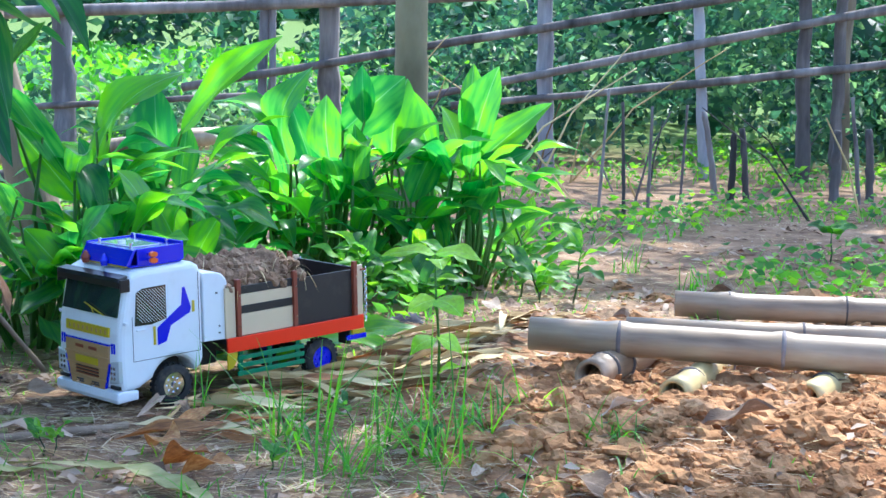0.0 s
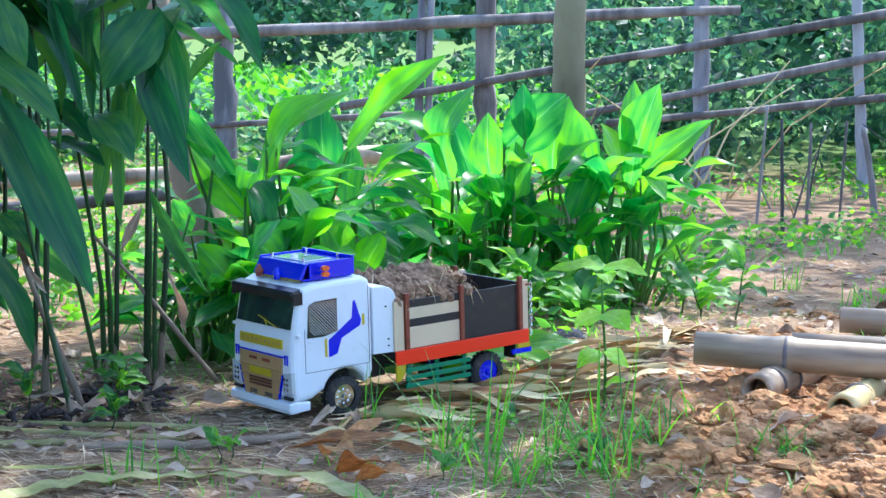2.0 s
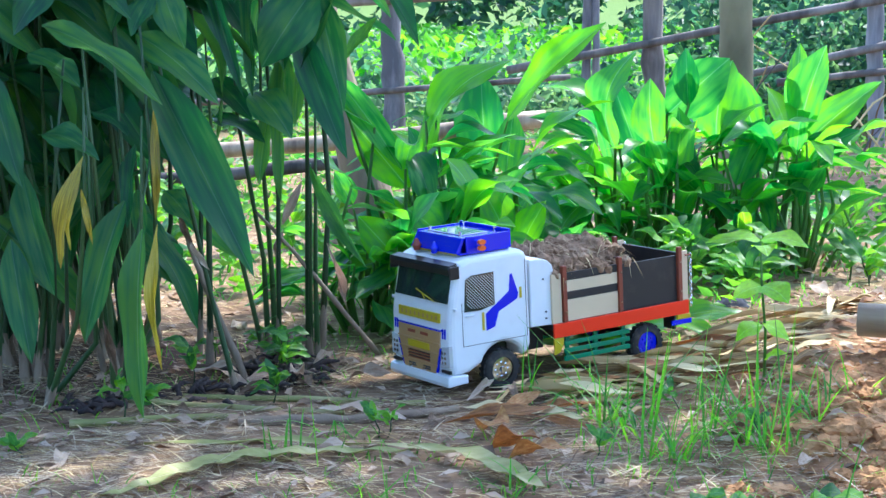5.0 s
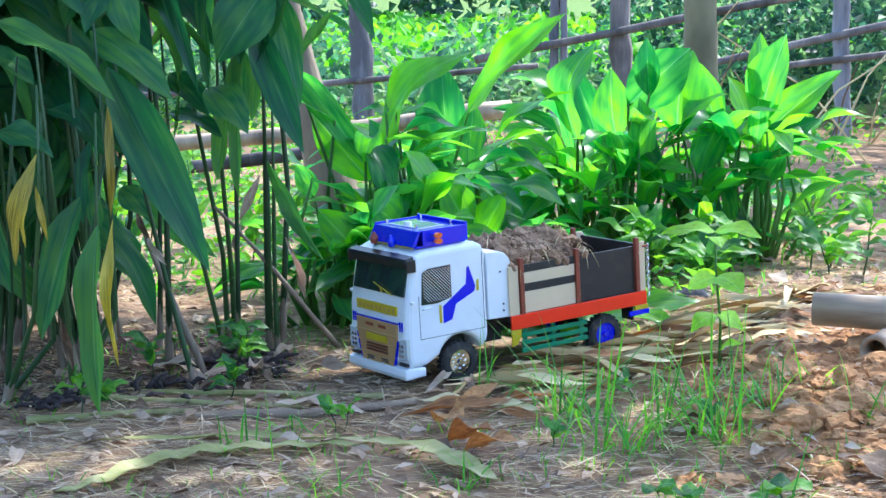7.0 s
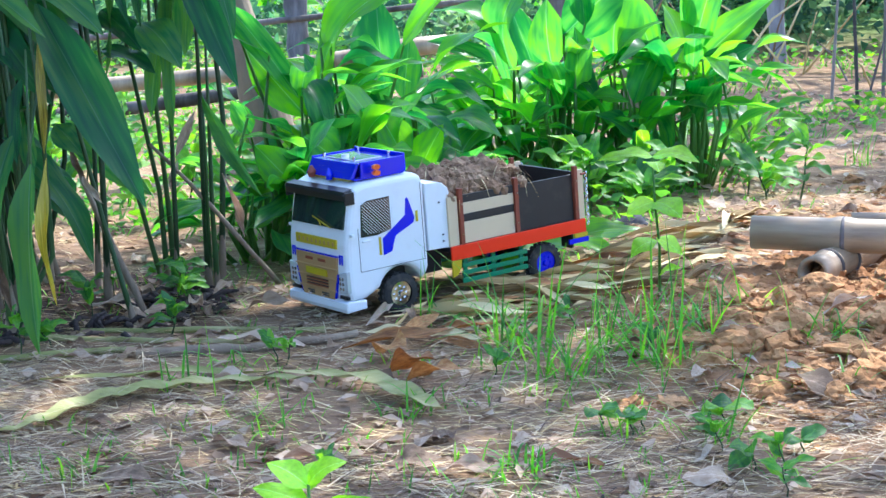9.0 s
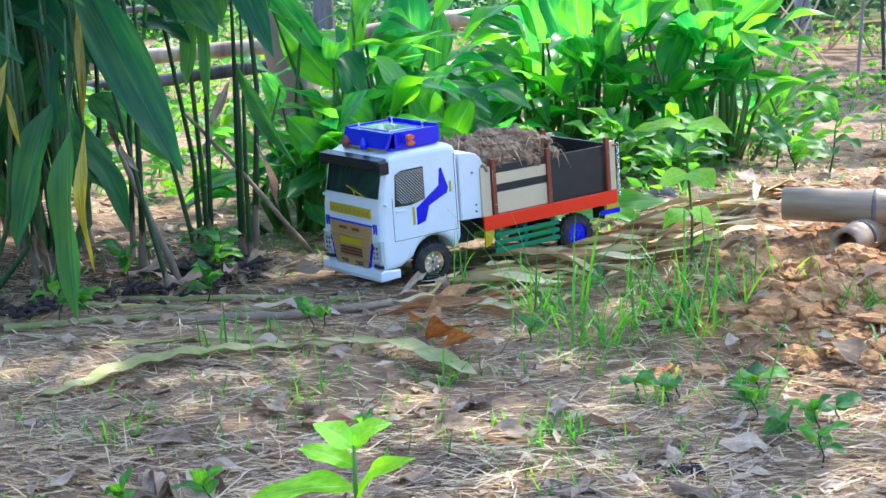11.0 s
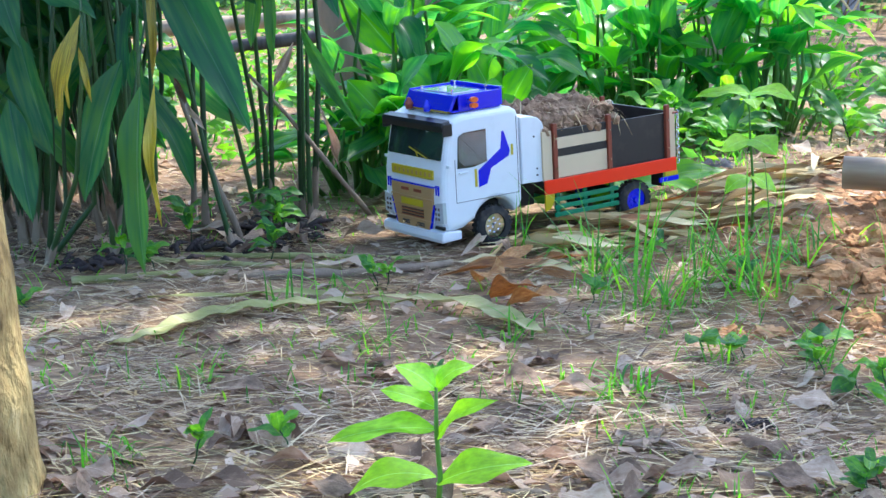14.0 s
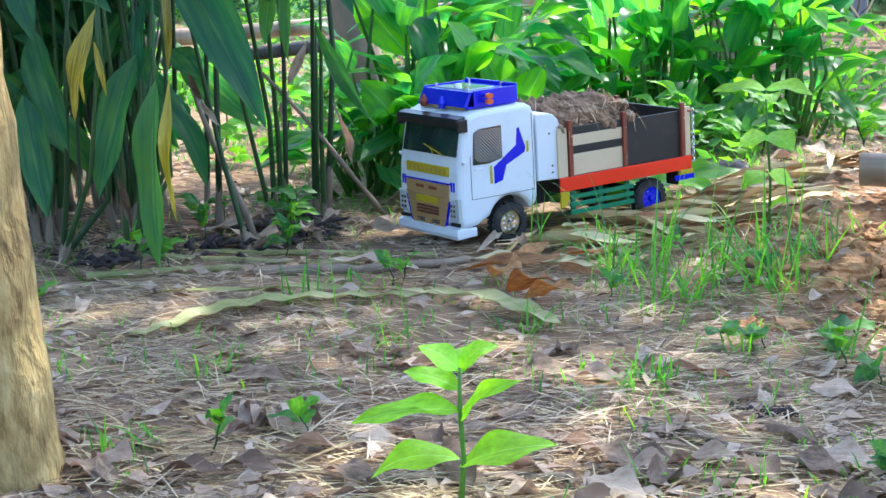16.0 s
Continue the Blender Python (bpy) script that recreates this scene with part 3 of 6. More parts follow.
def ginger_plant(base, key, leaves, group="ginger clumps"):
    """Cane-like stems from one root, each carrying a broad leaf."""
    global plant_no
    plant_no += 1
    rr = random.Random(plant_no)
    bx, by = base
    root = V((bx, by, ground_z(bx, by)))
    ob = thing("ginger_plant", Matrix.Translation(root), LABELS[key], "plant", group)
    for i, (x0, y0, z0, x1, y1, z1, w, fv) in enumerate(leaves):
        b, t = V((x0, y0, z0)), V((x1, y1, z1))
        face = V(FACES[fv[0]]) + V((rr.uniform(-0.9, 0.9) * (0.4 if key == "D" else 1.0), rr.uniform(-0.2, 0.3), rr.uniform(-0.2, 0.5)))
        kk = "Y" if (key == "D" and i == 0 and plant_no in (11, 12)) or (key == "D" and w < 0.02 and z1 < z0) else key
        put("leaf", LEAVES[kk, int(fv[1]), i % 2], ob, leaf_pose(b - root, t - root, w * (1.45 if key != "D" else 1.0), face))
        foot = V((rr.uniform(-0.06, 0.06), rr.uniform(-0.06, 0.06), -0.02))
        top = b - root
        mid = foot.lerp(top, 0.55) + V((rr.uniform(-0.02, 0.02), rr.uniform(-0.02, 0.02), 0))
        r0 = {"L": rr.uniform(0.0042, 0.0062), "D": rr.uniform(0.0030, 0.0046), "W": 0.003}[key]
        if key == "D" and len(leaves) > 10 and i % 2:
            continue
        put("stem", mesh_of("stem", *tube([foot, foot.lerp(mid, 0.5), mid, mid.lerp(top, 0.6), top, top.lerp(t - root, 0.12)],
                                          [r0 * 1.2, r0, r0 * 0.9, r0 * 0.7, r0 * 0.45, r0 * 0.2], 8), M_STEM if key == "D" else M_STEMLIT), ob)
    # lower leaves round the foot
    h = max(l[2] for l in leaves)
    for i in range({"L": 24, "D": 8, "W": 7}[key]):
        a = rr.uniform(0, 2 * math.pi)
        z = rr.uniform(0.22, 0.85) * h if key != "D" else rr.uniform(0.40, 0.85)
        sp = rr.uniform(0.02, 0.11) if key != "W" else 0.03
        p = V((math.cos(a) * sp, math.sin(a) * sp, z))
        if key == "D":
            l = leaves[i % len(leaves)]
            p = (V((l[0], l[1], l[2])) - root) * rr.uniform(0.75, 1.0) + V((0, 0, rr.uniform(0.0, 0.2)))
            a = rr.uniform(0.2, 3.4)
        ln = rr.uniform(0.13, 0.23) if key != "D" else rr.uniform(0.22, 0.36)
        q = p + V((math.cos(a), math.sin(a), rr.uniform(-0.5, 0.9) if key != "D" else rr.uniform(-1.8, 0.3))).normalized() * ln
        if key == "D" and q.z < 0.22:
            q.z = 0.22 + rr.uniform(0, 0.1)
        put("leaf", LEAVES[key, rr.randint(0, 2), i % 2], ob, leaf_pose(p, q, ln * (rr.uniform(0.26, 0.38) if key != "D" else rr.uniform(0.15, 0.22)), V((math.cos(a) * 0.5, math.sin(a) * 0.5, 1))))
        if key != "D":
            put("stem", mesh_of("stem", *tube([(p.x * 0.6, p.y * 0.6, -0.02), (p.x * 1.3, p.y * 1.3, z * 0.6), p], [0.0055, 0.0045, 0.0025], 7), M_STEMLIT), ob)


ginger_plant((-0.431, 4.300), 'L', [
    (-0.445, 4.158, 0.273, -0.399, 4.153, 0.500, 0.088, 'c2'),
    (-0.446, 4.179, 0.323, -0.638, 4.161, 0.413, 0.064, 'u2'),
    (-0.495, 4.220, 0.267, -0.648, 4.148, 0.343, 0.040, 'u1'),
    (-0.489, 4.122, 0.234, -0.649, 4.131, 0.300, 0.045, 'u1'),
    (-0.456, 4.161, 0.181, -0.562, 4.128, 0.177, 0.048, 'u1'),
    (-0.466, 4.279, 0.210, -0.574, 4.260, 0.252, 0.061, 'u1'),
    (-0.395, 4.254, 0.229, -0.473, 4.239, 0.445, 0.059, 'c0'),
])
ginger_plant((-0.313, 4.140), 'L', [
    (-0.333, 4.102, 0.192, -0.294, 4.054, 0.380, 0.080, 'c1'),
    (-0.323, 4.102, 0.357, -0.185, 4.134, 0.486, 0.086, 'c1'),
    (-0.273, 4.084, 0.379, -0.282, 4.096, 0.510, 0.042, 'c0'),
    (-0.307, 4.107, 0.191, -0.172, 4.053, 0.209, 0.039, 'u2'),
    (-0.333, 4.121, 0.164, -0.388, 4.122, 0.295, 0.075, 'c1'),
    (-0.349, 4.048, 0.237, -0.455, 3.996, 0.286, 0.044, 'u2'),
    (-0.353, 4.138, 0.281, -0.364, 4.128, 0.439, 0.065, 'c1'),
])
ginger_plant((-0.174, 4.130), 'L', [
    (-0.212, 4.155, 0.282, -0.182, 4.191, 0.479, 0.097, 'c1'),
    (-0.115, 4.154, 0.286, -0.171, 4.190, 0.453, 0.055, 'c0'),
    (-0.206, 4.103, 0.303, -0.095, 4.108, 0.384, 0.050, 'u1'),
    (-0.164, 4.111, 0.199, -0.095, 4.148, 0.356, 0.060, 'c1'),
    (-0.231, 4.181, 0.149, -0.325, 4.143, 0.242, 0.060, 'c1'),
    (-0.145, 4.062, 0.114, -0.248, 4.021, 0.185, 0.060, 'u1'),
    (-0.169, 4.194, 0.082, -0.087, 4.173, 0.169, 0.052, 'u2'),
])
ginger_plant((-0.033, 4.170), 'L', [
    (-0.030, 4.270, 0.303, 0.029, 4.233, 0.513, 0.076, 'c0'),
    (-0.015, 4.251, 0.282, 0.156, 4.223, 0.432, 0.059, 'c0'),
    (-0.019, 4.226, 0.225, 0.110, 4.210, 0.320, 0.062, 'u1'),
    (-0.046, 4.263, 0.357, -0.032, 4.295, 0.516, 0.043, 'c0'),
    (-0.054, 4.279, 0.241, -0.109, 4.317, 0.412, 0.059, 'c1'),
    (-0.032, 4.307, 0.184, -0.135, 4.323, 0.220, 0.054, 'u1'),
    (-0.034, 4.277, 0.092, 0.109, 4.223, 0.143, 0.046, 'u2'),
    (-0.049, 4.308, 0.115, -0.120, 4.320, 0.055, 0.049, 'u2'),
])
ginger_plant((0.090, 4.440), 'W', [
    (0.101, 4.365, 0.088, 0.249, 4.345, 0.181, 0.033, 'u1'),
    (0.080, 4.334, 0.097, 0.012, 4.310, 0.186, 0.036, 'c0'),
    (0.093, 4.353, 0.102, 0.164, 4.343, 0.159, 0.033, 'u1'),
    (0.099, 4.266, 0.093, 0.225, 4.206, 0.150, 0.030, 'u2'),
    (0.089, 4.357, 0.074, 0.045, 4.368, 0.140, 0.036, 'u1'),
    (0.110, 4.234, 0.131, 0.119, 4.245, 0.210, 0.030, 'c0'),
])
ginger_plant((-0.522, 4.180), 'L', [
    (-0.536, 4.136, 0.181, -0.601, 4.109, 0.261, 0.045, 'c1'),
    (-0.513, 4.117, 0.163, -0.593, 4.118, 0.173, 0.053, 'u2'),
    (-0.532, 4.210, 0.173, -0.497, 4.174, 0.286, 0.053, 'c0'),
    (-0.531, 4.168, 0.123, -0.628, 4.126, 0.138, 0.048, 'u1'),
    (-0.513, 4.185, 0.108, -0.416, 4.159, 0.164, 0.045, 'u1'),
])
ginger_plant((-0.676, 3.790), 'L', [
    (-0.680, 3.811, 0.245, -0.708, 3.863, 0.466, 0.081, 'c0'),
    (-0.632, 3.751, 0.252, -0.622, 3.784, 0.387, 0.048, 'c0'),
    (-0.624, 3.720, 0.370, -0.406, 3.630, 0.580, 0.055, 'c0'),
    (-0.647, 3.766, 0.238, -0.504, 3.699, 0.158, 0.043, 'u2'),
    (-0.561, 3.702, 0.199, -0.412, 3.672, 0.180, 0.050, 'u2'),
    (-0.610, 3.768, 0.239, -0.732, 3.722, 0.214, 0.048, 'u1'),
    (-0.668, 3.677, 0.222, -0.593, 3.686, 0.115, 0.052, 'u2'),
])
ginger_plant((-0.737, 3.610), 'L', [
    (-0.777, 3.570, 0.274, -0.597, 3.636, 0.502, 0.062, 'c2'),
    (-0.730, 3.663, 0.316, -0.668, 3.648, 0.206, 0.050, 'c1'),
    (-0.756, 3.594, 0.361, -0.844, 3.582, 0.371, 0.027, 'u2'),
    (-0.834, 3.623, 0.097, -0.746, 3.624, 0.199, 0.082, 'c1'),
    (-0.739, 3.609, 0.225, -0.635, 3.602, 0.213, 0.046, 'u1'),
    (-0.777, 3.670, 0.254, -0.827, 3.665, 0.360, 0.039, 'c0'),
])
ginger_plant((-0.789, 3.460), 'L', [
    (-0.796, 3.539, 0.244, -0.921, 3.554, 0.382, 0.065, 'c1'),
    (-0.940, 3.508, 0.470, -0.792, 3.469, 0.288, 0.041, 'c1'),
    (-0.813, 3.626, 0.054, -0.914, 3.613, 0.029, 0.054, 'u1'),
    (-0.920, 3.558, 0.205, -0.951, 3.532, 0.277, 0.034, 'c0'),
    (-0.818, 3.536, 0.170, -0.876, 3.527, 0.239, 0.041, 'u1'),
    (-0.836, 3.473, 0.061, -0.895, 3.466, 0.129, 0.045, 'u1'),
])
ginger_plant((-0.585, 3.890), 'L', [
    (-0.599, 3.871, 0.116, -0.499, 3.825, 0.189, 0.049, 'u1'),
    (-0.586, 3.870, 0.091, -0.481, 3.853, 0.073, 0.044, 'u2'),
    (-0.613, 3.879, 0.127, -0.677, 3.865, 0.201, 0.044, 'c1'),
    (-0.574, 3.883, 0.077, -0.638, 3.883, 0.074, 0.044, 'u2'),
])
ginger_plant((-0.700, 3.380), 'L', [
    (-0.666, 3.346, 0.081, -0.823, 3.324, 0.098, 0.062, 'u1'),
    (-0.682, 3.314, 0.182, -0.735, 3.262, 0.239, 0.064, 'c1'),
    (-0.592, 3.301, 0.134, -0.628, 3.270, 0.052, 0.053, 'c1'),
    (-0.588, 3.390, 0.175, -0.506, 3.385, -0.018, 0.064, 'c1'),
    (-0.626, 3.355, 0.233, -0.674, 3.318, 0.331, 0.053, 'c1'),
    (-0.701, 3.304, 0.150, -0.782, 3.281, 0.213, 0.047, 'u1'),
    (-0.659, 3.370, 0.044, -0.752, 3.343, 0.034, 0.043, 'u2'),
])
ginger_plant((-0.579, 3.500), 'L', [
    (-0.557, 3.473, 0.131, -0.502, 3.463, 0.236, 0.048, 'c0'),
    (-0.572, 3.424, 0.160, -0.627, 3.417, 0.269, 0.053, 'c1'),
    (-0.530, 3.451, 0.069, -0.465, 3.395, 0.016, 0.044, 'c1'),
    (-0.601, 3.459, 0.188, -0.529, 3.413, 0.306, 0.050, 'c1'),
    (-0.529, 3.438, 0.094, -0.589, 3.394, 0.163, 0.055, 'u1'),
    (-0.480, 3.410, 0.122, -0.414, 3.393, 0.182, 0.044, 'u1'),
    (-0.509, 3.467, 0.022, -0.438, 3.424, 0.078, 0.039, 'u2'),
])
ginger_plant((-0.820, 3.300), 'L', [
    (-0.747, 3.272, 0.131, -0.832, 3.267, 0.223, 0.052, 'c1'),
    (-0.774, 3.257, 0.090, -0.862, 3.244, 0.046, 0.048, 'u2'),
    (-0.734, 3.258, 0.176, -0.661, 3.210, 0.279, 0.048, 'c0'),
    (-0.753, 3.250, 0.156, -0.697, 3.197, 0.072, 0.048, 'c1'),
    (-0.811, 3.318, 0.143, -0.898, 3.315, 0.172, 0.042, 'u1'),
])


BROWNLEAF = [leaf_mesh("leaf", M_DRYLEAF, 140 + i, 0.06, 0.9, 0.3, 12, 4, 0.5) for i in range(2)]


def tall_ginger(base, canes, leaves):
    """A tall clump: canes from one root through given places, and long leaves hanging from them."""
    rr = random.Random(int(-base[0] * 1000 + base[1] * 91))
    root = on_ground(*base)
    ob = thing("ginger_plant", Matrix.Translation(root), "tall shaded ginger clump with long hanging dark green leaves", "plant", "ginger clumps")
    for path in canes:
        foot = V((rr.uniform(-0.022, 0.022), rr.uniform(-0.03, 0.03), -0.02))
        pts = [foot] + [V(p) - root for p in path]
        k = rr.uniform(0.0036, 0.0050)
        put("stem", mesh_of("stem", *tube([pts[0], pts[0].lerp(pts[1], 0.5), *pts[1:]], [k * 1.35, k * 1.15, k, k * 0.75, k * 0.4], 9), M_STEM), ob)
        # dry sheath at the foot of the cane
        put("sheath", mesh_of("sheath", *tube([pts[0], pts[0].lerp(pts[1], 0.18), pts[0].lerp(pts[1], 0.34)], [k * 1.9, k * 1.6, k * 1.15], 9, False, 0.12, rr), M_BARK), ob, None, "dry brown sheath")
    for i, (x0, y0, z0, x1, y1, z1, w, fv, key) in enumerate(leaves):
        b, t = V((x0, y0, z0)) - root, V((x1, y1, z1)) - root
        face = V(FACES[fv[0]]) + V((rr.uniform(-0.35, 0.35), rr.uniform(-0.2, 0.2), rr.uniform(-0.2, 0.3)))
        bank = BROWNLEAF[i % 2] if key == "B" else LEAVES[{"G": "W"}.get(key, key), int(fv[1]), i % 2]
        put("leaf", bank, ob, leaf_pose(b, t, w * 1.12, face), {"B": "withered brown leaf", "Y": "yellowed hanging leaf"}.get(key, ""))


tall_ginger((-0.878, 2.735), [
    [(-0.933, 2.720, 0.159), (-0.979, 2.660, 0.483), (-0.982, 2.620, 0.581)],], [
    (-0.985, 2.620, 0.529, -0.795, 2.520, 0.232, 0.069, 'c0', 'D'),
    (-1.002, 2.600, 0.586, -0.855, 2.550, 0.485, 0.054, 'u1', 'D'),
    (-0.959, 2.700, 0.254, -0.921, 2.680, 0.212, 0.010, 'c1', 'B'),
    (-0.978, 2.700, 0.297, -0.955, 2.700, 0.245, 0.010, 'c1', 'B'),
    (-1.008, 2.720, 0.332, -0.958, 2.700, 0.286, 0.040, 'c1', 'D'),
    (-0.962, 2.600, 0.666, -0.917, 2.580, 0.565, 0.045, 'c1', 'D'),
    (-0.940, 2.750, 0.682, -0.873, 2.720, 0.483, 0.023, 'c0', 'D'),
])
tall_ginger((-0.930, 3.020), [
    [(-0.964, 2.980, 0.160), (-0.990, 2.900, 0.388), (-0.981, 2.850, 0.571)],
    [(-0.934, 3.000, 0.178), (-0.961, 2.950, 0.432), (-0.952, 2.900, 0.626)],
    [(-0.919, 3.000, 0.148), (-0.922, 2.960, 0.382), (-0.901, 2.900, 0.663)],], [
    (-0.898, 2.850, 0.483, -0.812, 2.780, 0.413, 0.059, 'u1', 'D'),
    (-0.791, 2.850, 0.654, -0.868, 2.800, 0.526, 0.085, 'c1', 'D'),
    (-0.899, 2.850, 0.682, -0.892, 2.830, 0.472, 0.022, 'c0', 'D'),
    (-0.855, 2.900, 0.569, -0.856, 2.860, 0.296, 0.027, 'c0', 'D'),
    (-0.904, 2.950, 0.442, -0.914, 2.920, 0.319, 0.030, 'c0', 'D'),
    (-1.007, 2.950, 0.431, -0.895, 2.900, 0.394, 0.039, 'u1', 'D'),
    (-0.953, 3.000, 0.114, -0.838, 3.050, 0.151, 0.031, 'u1', 'L'),
    (-1.004, 2.950, 0.499, -0.918, 2.900, 0.432, 0.047, 'u1', 'D'),
    (-0.847, 2.950, 0.326, -0.885, 2.950, 0.247, 0.015, 'c1', 'B'),
    (-0.888, 2.970, 0.239, -0.900, 2.970, 0.163, 0.011, 'c1', 'B'),
])
tall_ginger((-0.845, 3.000), [
    [(-0.848, 2.980, 0.173), (-0.837, 2.950, 0.384), (-0.823, 2.900, 0.569)],
    [(-0.837, 2.990, 0.152), (-0.826, 2.960, 0.305), (-0.813, 2.920, 0.512)],
    [(-0.843, 2.980, 0.133), (-0.832, 2.950, 0.257), (-0.826, 2.930, 0.358)],], [
    (-0.835, 2.900, 0.588, -0.731, 2.820, 0.378, 0.051, 'c0', 'D'),
    (-0.823, 2.950, 0.662, -0.758, 2.900, 0.447, 0.047, 'c0', 'D'),
    (-0.817, 2.900, 0.356, -0.700, 2.820, 0.200, 0.024, 'c0', 'G'),
    (-0.881, 2.950, 0.558, -0.857, 2.900, 0.427, 0.032, 'c0', 'D'),
    (-0.859, 2.980, 0.518, -0.859, 2.950, 0.418, 0.025, 'c0', 'D'),
    (-0.804, 2.950, 0.219, -0.778, 2.980, 0.100, 0.011, 'c1', 'B'),
    (-0.725, 3.000, 0.603, -0.774, 2.950, 0.524, 0.019, 'c0', 'G'),
])
tall_ginger((-1.070, 2.620), [
    [(-0.972, 2.550, 0.154), (-0.963, 2.500, 0.284), (-0.958, 2.500, 0.470)],
    [(-1.025, 2.600, 0.142), (-1.023, 2.600, 0.303), (-1.019, 2.550, 0.550)],
    [(-0.986, 2.620, 0.140), (-0.980, 2.600, 0.330), (-0.976, 2.550, 0.600)],
    [(-1.049, 2.580, 0.146), (-1.051, 2.550, 0.336), (-1.049, 2.500, 0.586)],
    [(-1.023, 2.600, 0.070), (-1.006, 2.550, 0.206), (-0.961, 2.550, 0.423)],], [
    (-0.945, 2.460, 0.308, -0.935, 2.420, 0.033, 0.043, 'c0', 'D'),
    (-1.111, 2.500, 0.601, -0.893, 2.420, 0.492, 0.039, 'u1', 'D'),
    (-1.008, 2.550, 0.337, -1.058, 2.500, 0.123, 0.053, 'c0', 'D'),
    (-0.947, 2.520, 0.477, -0.940, 2.500, 0.315, 0.013, 'c1', 'Y'),
    (-0.937, 2.500, 0.311, -0.928, 2.480, 0.092, 0.014, 'c1', 'Y'),
    (-1.009, 2.600, 0.418, -1.004, 2.550, 0.293, 0.025, 'c0', 'D'),
    (-1.028, 2.500, 0.162, -1.008, 2.500, 0.076, 0.011, 'c1', 'B'),
    (-0.972, 2.600, 0.649, -0.990, 2.550, 0.584, 0.036, 'u1', 'D'),
    (-1.081, 2.600, 0.465, -1.000, 2.550, 0.435, 0.038, 'u1', 'D'),
    (-1.094, 2.600, 0.659, -0.989, 2.550, 0.609, 0.041, 'u2', 'D'),
    (-1.007, 2.600, 0.348, -0.992, 2.580, 0.272, 0.028, 'c0', 'D'),
])
tall_ginger((-1.170, 2.580), [
    [(-1.069, 2.500, 0.161), (-1.029, 2.450, 0.349), (-1.026, 2.450, 0.514)],
    [(-1.129, 2.550, 0.149), (-1.101, 2.500, 0.341), (-1.077, 2.500, 0.552)],
    [(-1.083, 2.600, 0.104), (-1.063, 2.550, 0.275), (-1.045, 2.500, 0.469)],
    [(-1.140, 2.620, 0.098), (-1.128, 2.600, 0.265), (-1.123, 2.550, 0.464)],], [
    (-1.021, 2.430, 0.416, -1.057, 2.420, 0.251, 0.023, 'c1', 'Y'),
    (-1.026, 2.430, 0.369, -1.006, 2.420, 0.289, 0.009, 'c1', 'Y'),
    (-1.041, 2.440, 0.367, -1.045, 2.430, 0.277, 0.011, 'c1', 'Y'),
    (-1.155, 2.550, 0.558, -1.052, 2.500, 0.511, 0.048, 'u1', 'D'),
    (-1.119, 2.500, 0.439, -1.004, 2.450, 0.408, 0.044, 'u1', 'D'),
    (-1.174, 2.550, 0.377, -1.104, 2.500, 0.195, 0.048, 'c0', 'D'),
    (-1.173, 2.500, 0.280, -1.122, 2.450, 0.100, 0.047, 'c0', 'D'),
    (-1.079, 2.500, 0.684, -1.132, 2.450, 0.588, 0.047, 'c1', 'D'),
    (-1.195, 2.500, 0.535, -1.126, 2.450, 0.364, 0.047, 'c0', 'D'),
])



# more canes in the clump's dark heart; tops above view added to shade it
for x, y in ((-1.13, 2.80), (-1.20, 2.92), (-1.26, 3.06), (-1.32, 2.96), (-1.24, 2.72), (-1.38, 3.18), (-1.42, 3.0), (-1.34, 2.82), (-1.18, 3.06), (-1.50, 3.25), (-1.30, 2.62)):
    rr = random.Random(int(-x * 1000 + y * 77))
    canes, lot = [], []
    for i in range(9):
        px, py = x + rr.uniform(-0.07, 0.05), y + rr.uniform(-0.07, 0.07)
        h = rr.uniform(0.75, 1.25)
        lean = V((rr.uniform(-0.12, 0.12), rr.uniform(-0.12, 0.06), 0))
        canes.append([(px, py, 0.22), (px + lean.x * 0.5, py + lean.y * 0.5, h * 0.6), (px + lean.x, py + lean.y, h)])
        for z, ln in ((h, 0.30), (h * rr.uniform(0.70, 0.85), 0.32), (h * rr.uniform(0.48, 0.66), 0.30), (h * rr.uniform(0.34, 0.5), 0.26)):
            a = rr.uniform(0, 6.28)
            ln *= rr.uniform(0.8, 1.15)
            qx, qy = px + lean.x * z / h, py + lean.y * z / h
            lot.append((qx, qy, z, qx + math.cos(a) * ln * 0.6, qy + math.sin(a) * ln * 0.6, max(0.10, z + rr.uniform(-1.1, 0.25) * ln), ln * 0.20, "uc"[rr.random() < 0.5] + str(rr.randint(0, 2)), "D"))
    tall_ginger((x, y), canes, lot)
# leafy cane tops nearer the truck, mostly above view, added as shade
for x, y in ((-0.98, 2.82), (-0.90, 2.95), (-1.05, 2.98), (-1.05, 2.66), (-0.84, 3.06)):
    rr = random.Random(int(-x * 1000 + y * 55))
    lot = []
    for i in range(15):
        a, ln = rr.uniform(0, 6.28), rr.uniform(0.24, 0.34)
        px, py, pz = x + rr.uniform(-0.08, 0.08), y + rr.uniform(-0.08, 0.08), rr.uniform(0.62, 1.10)
        lot.append((px, py, pz, px + math.cos(a) * ln * 0.7, py + math.sin(a) * ln * 0.7, max(0.52, pz + rr.uniform(-0.8, 0.3) * ln), ln * 0.2, "u%d" % rr.randint(0, 2), "D"))
    tall_ginger((x, y), [[(x + 0.01, y, 0.3), (x - 0.02, y, 0.7), (x, y, 1.1)]], lot)


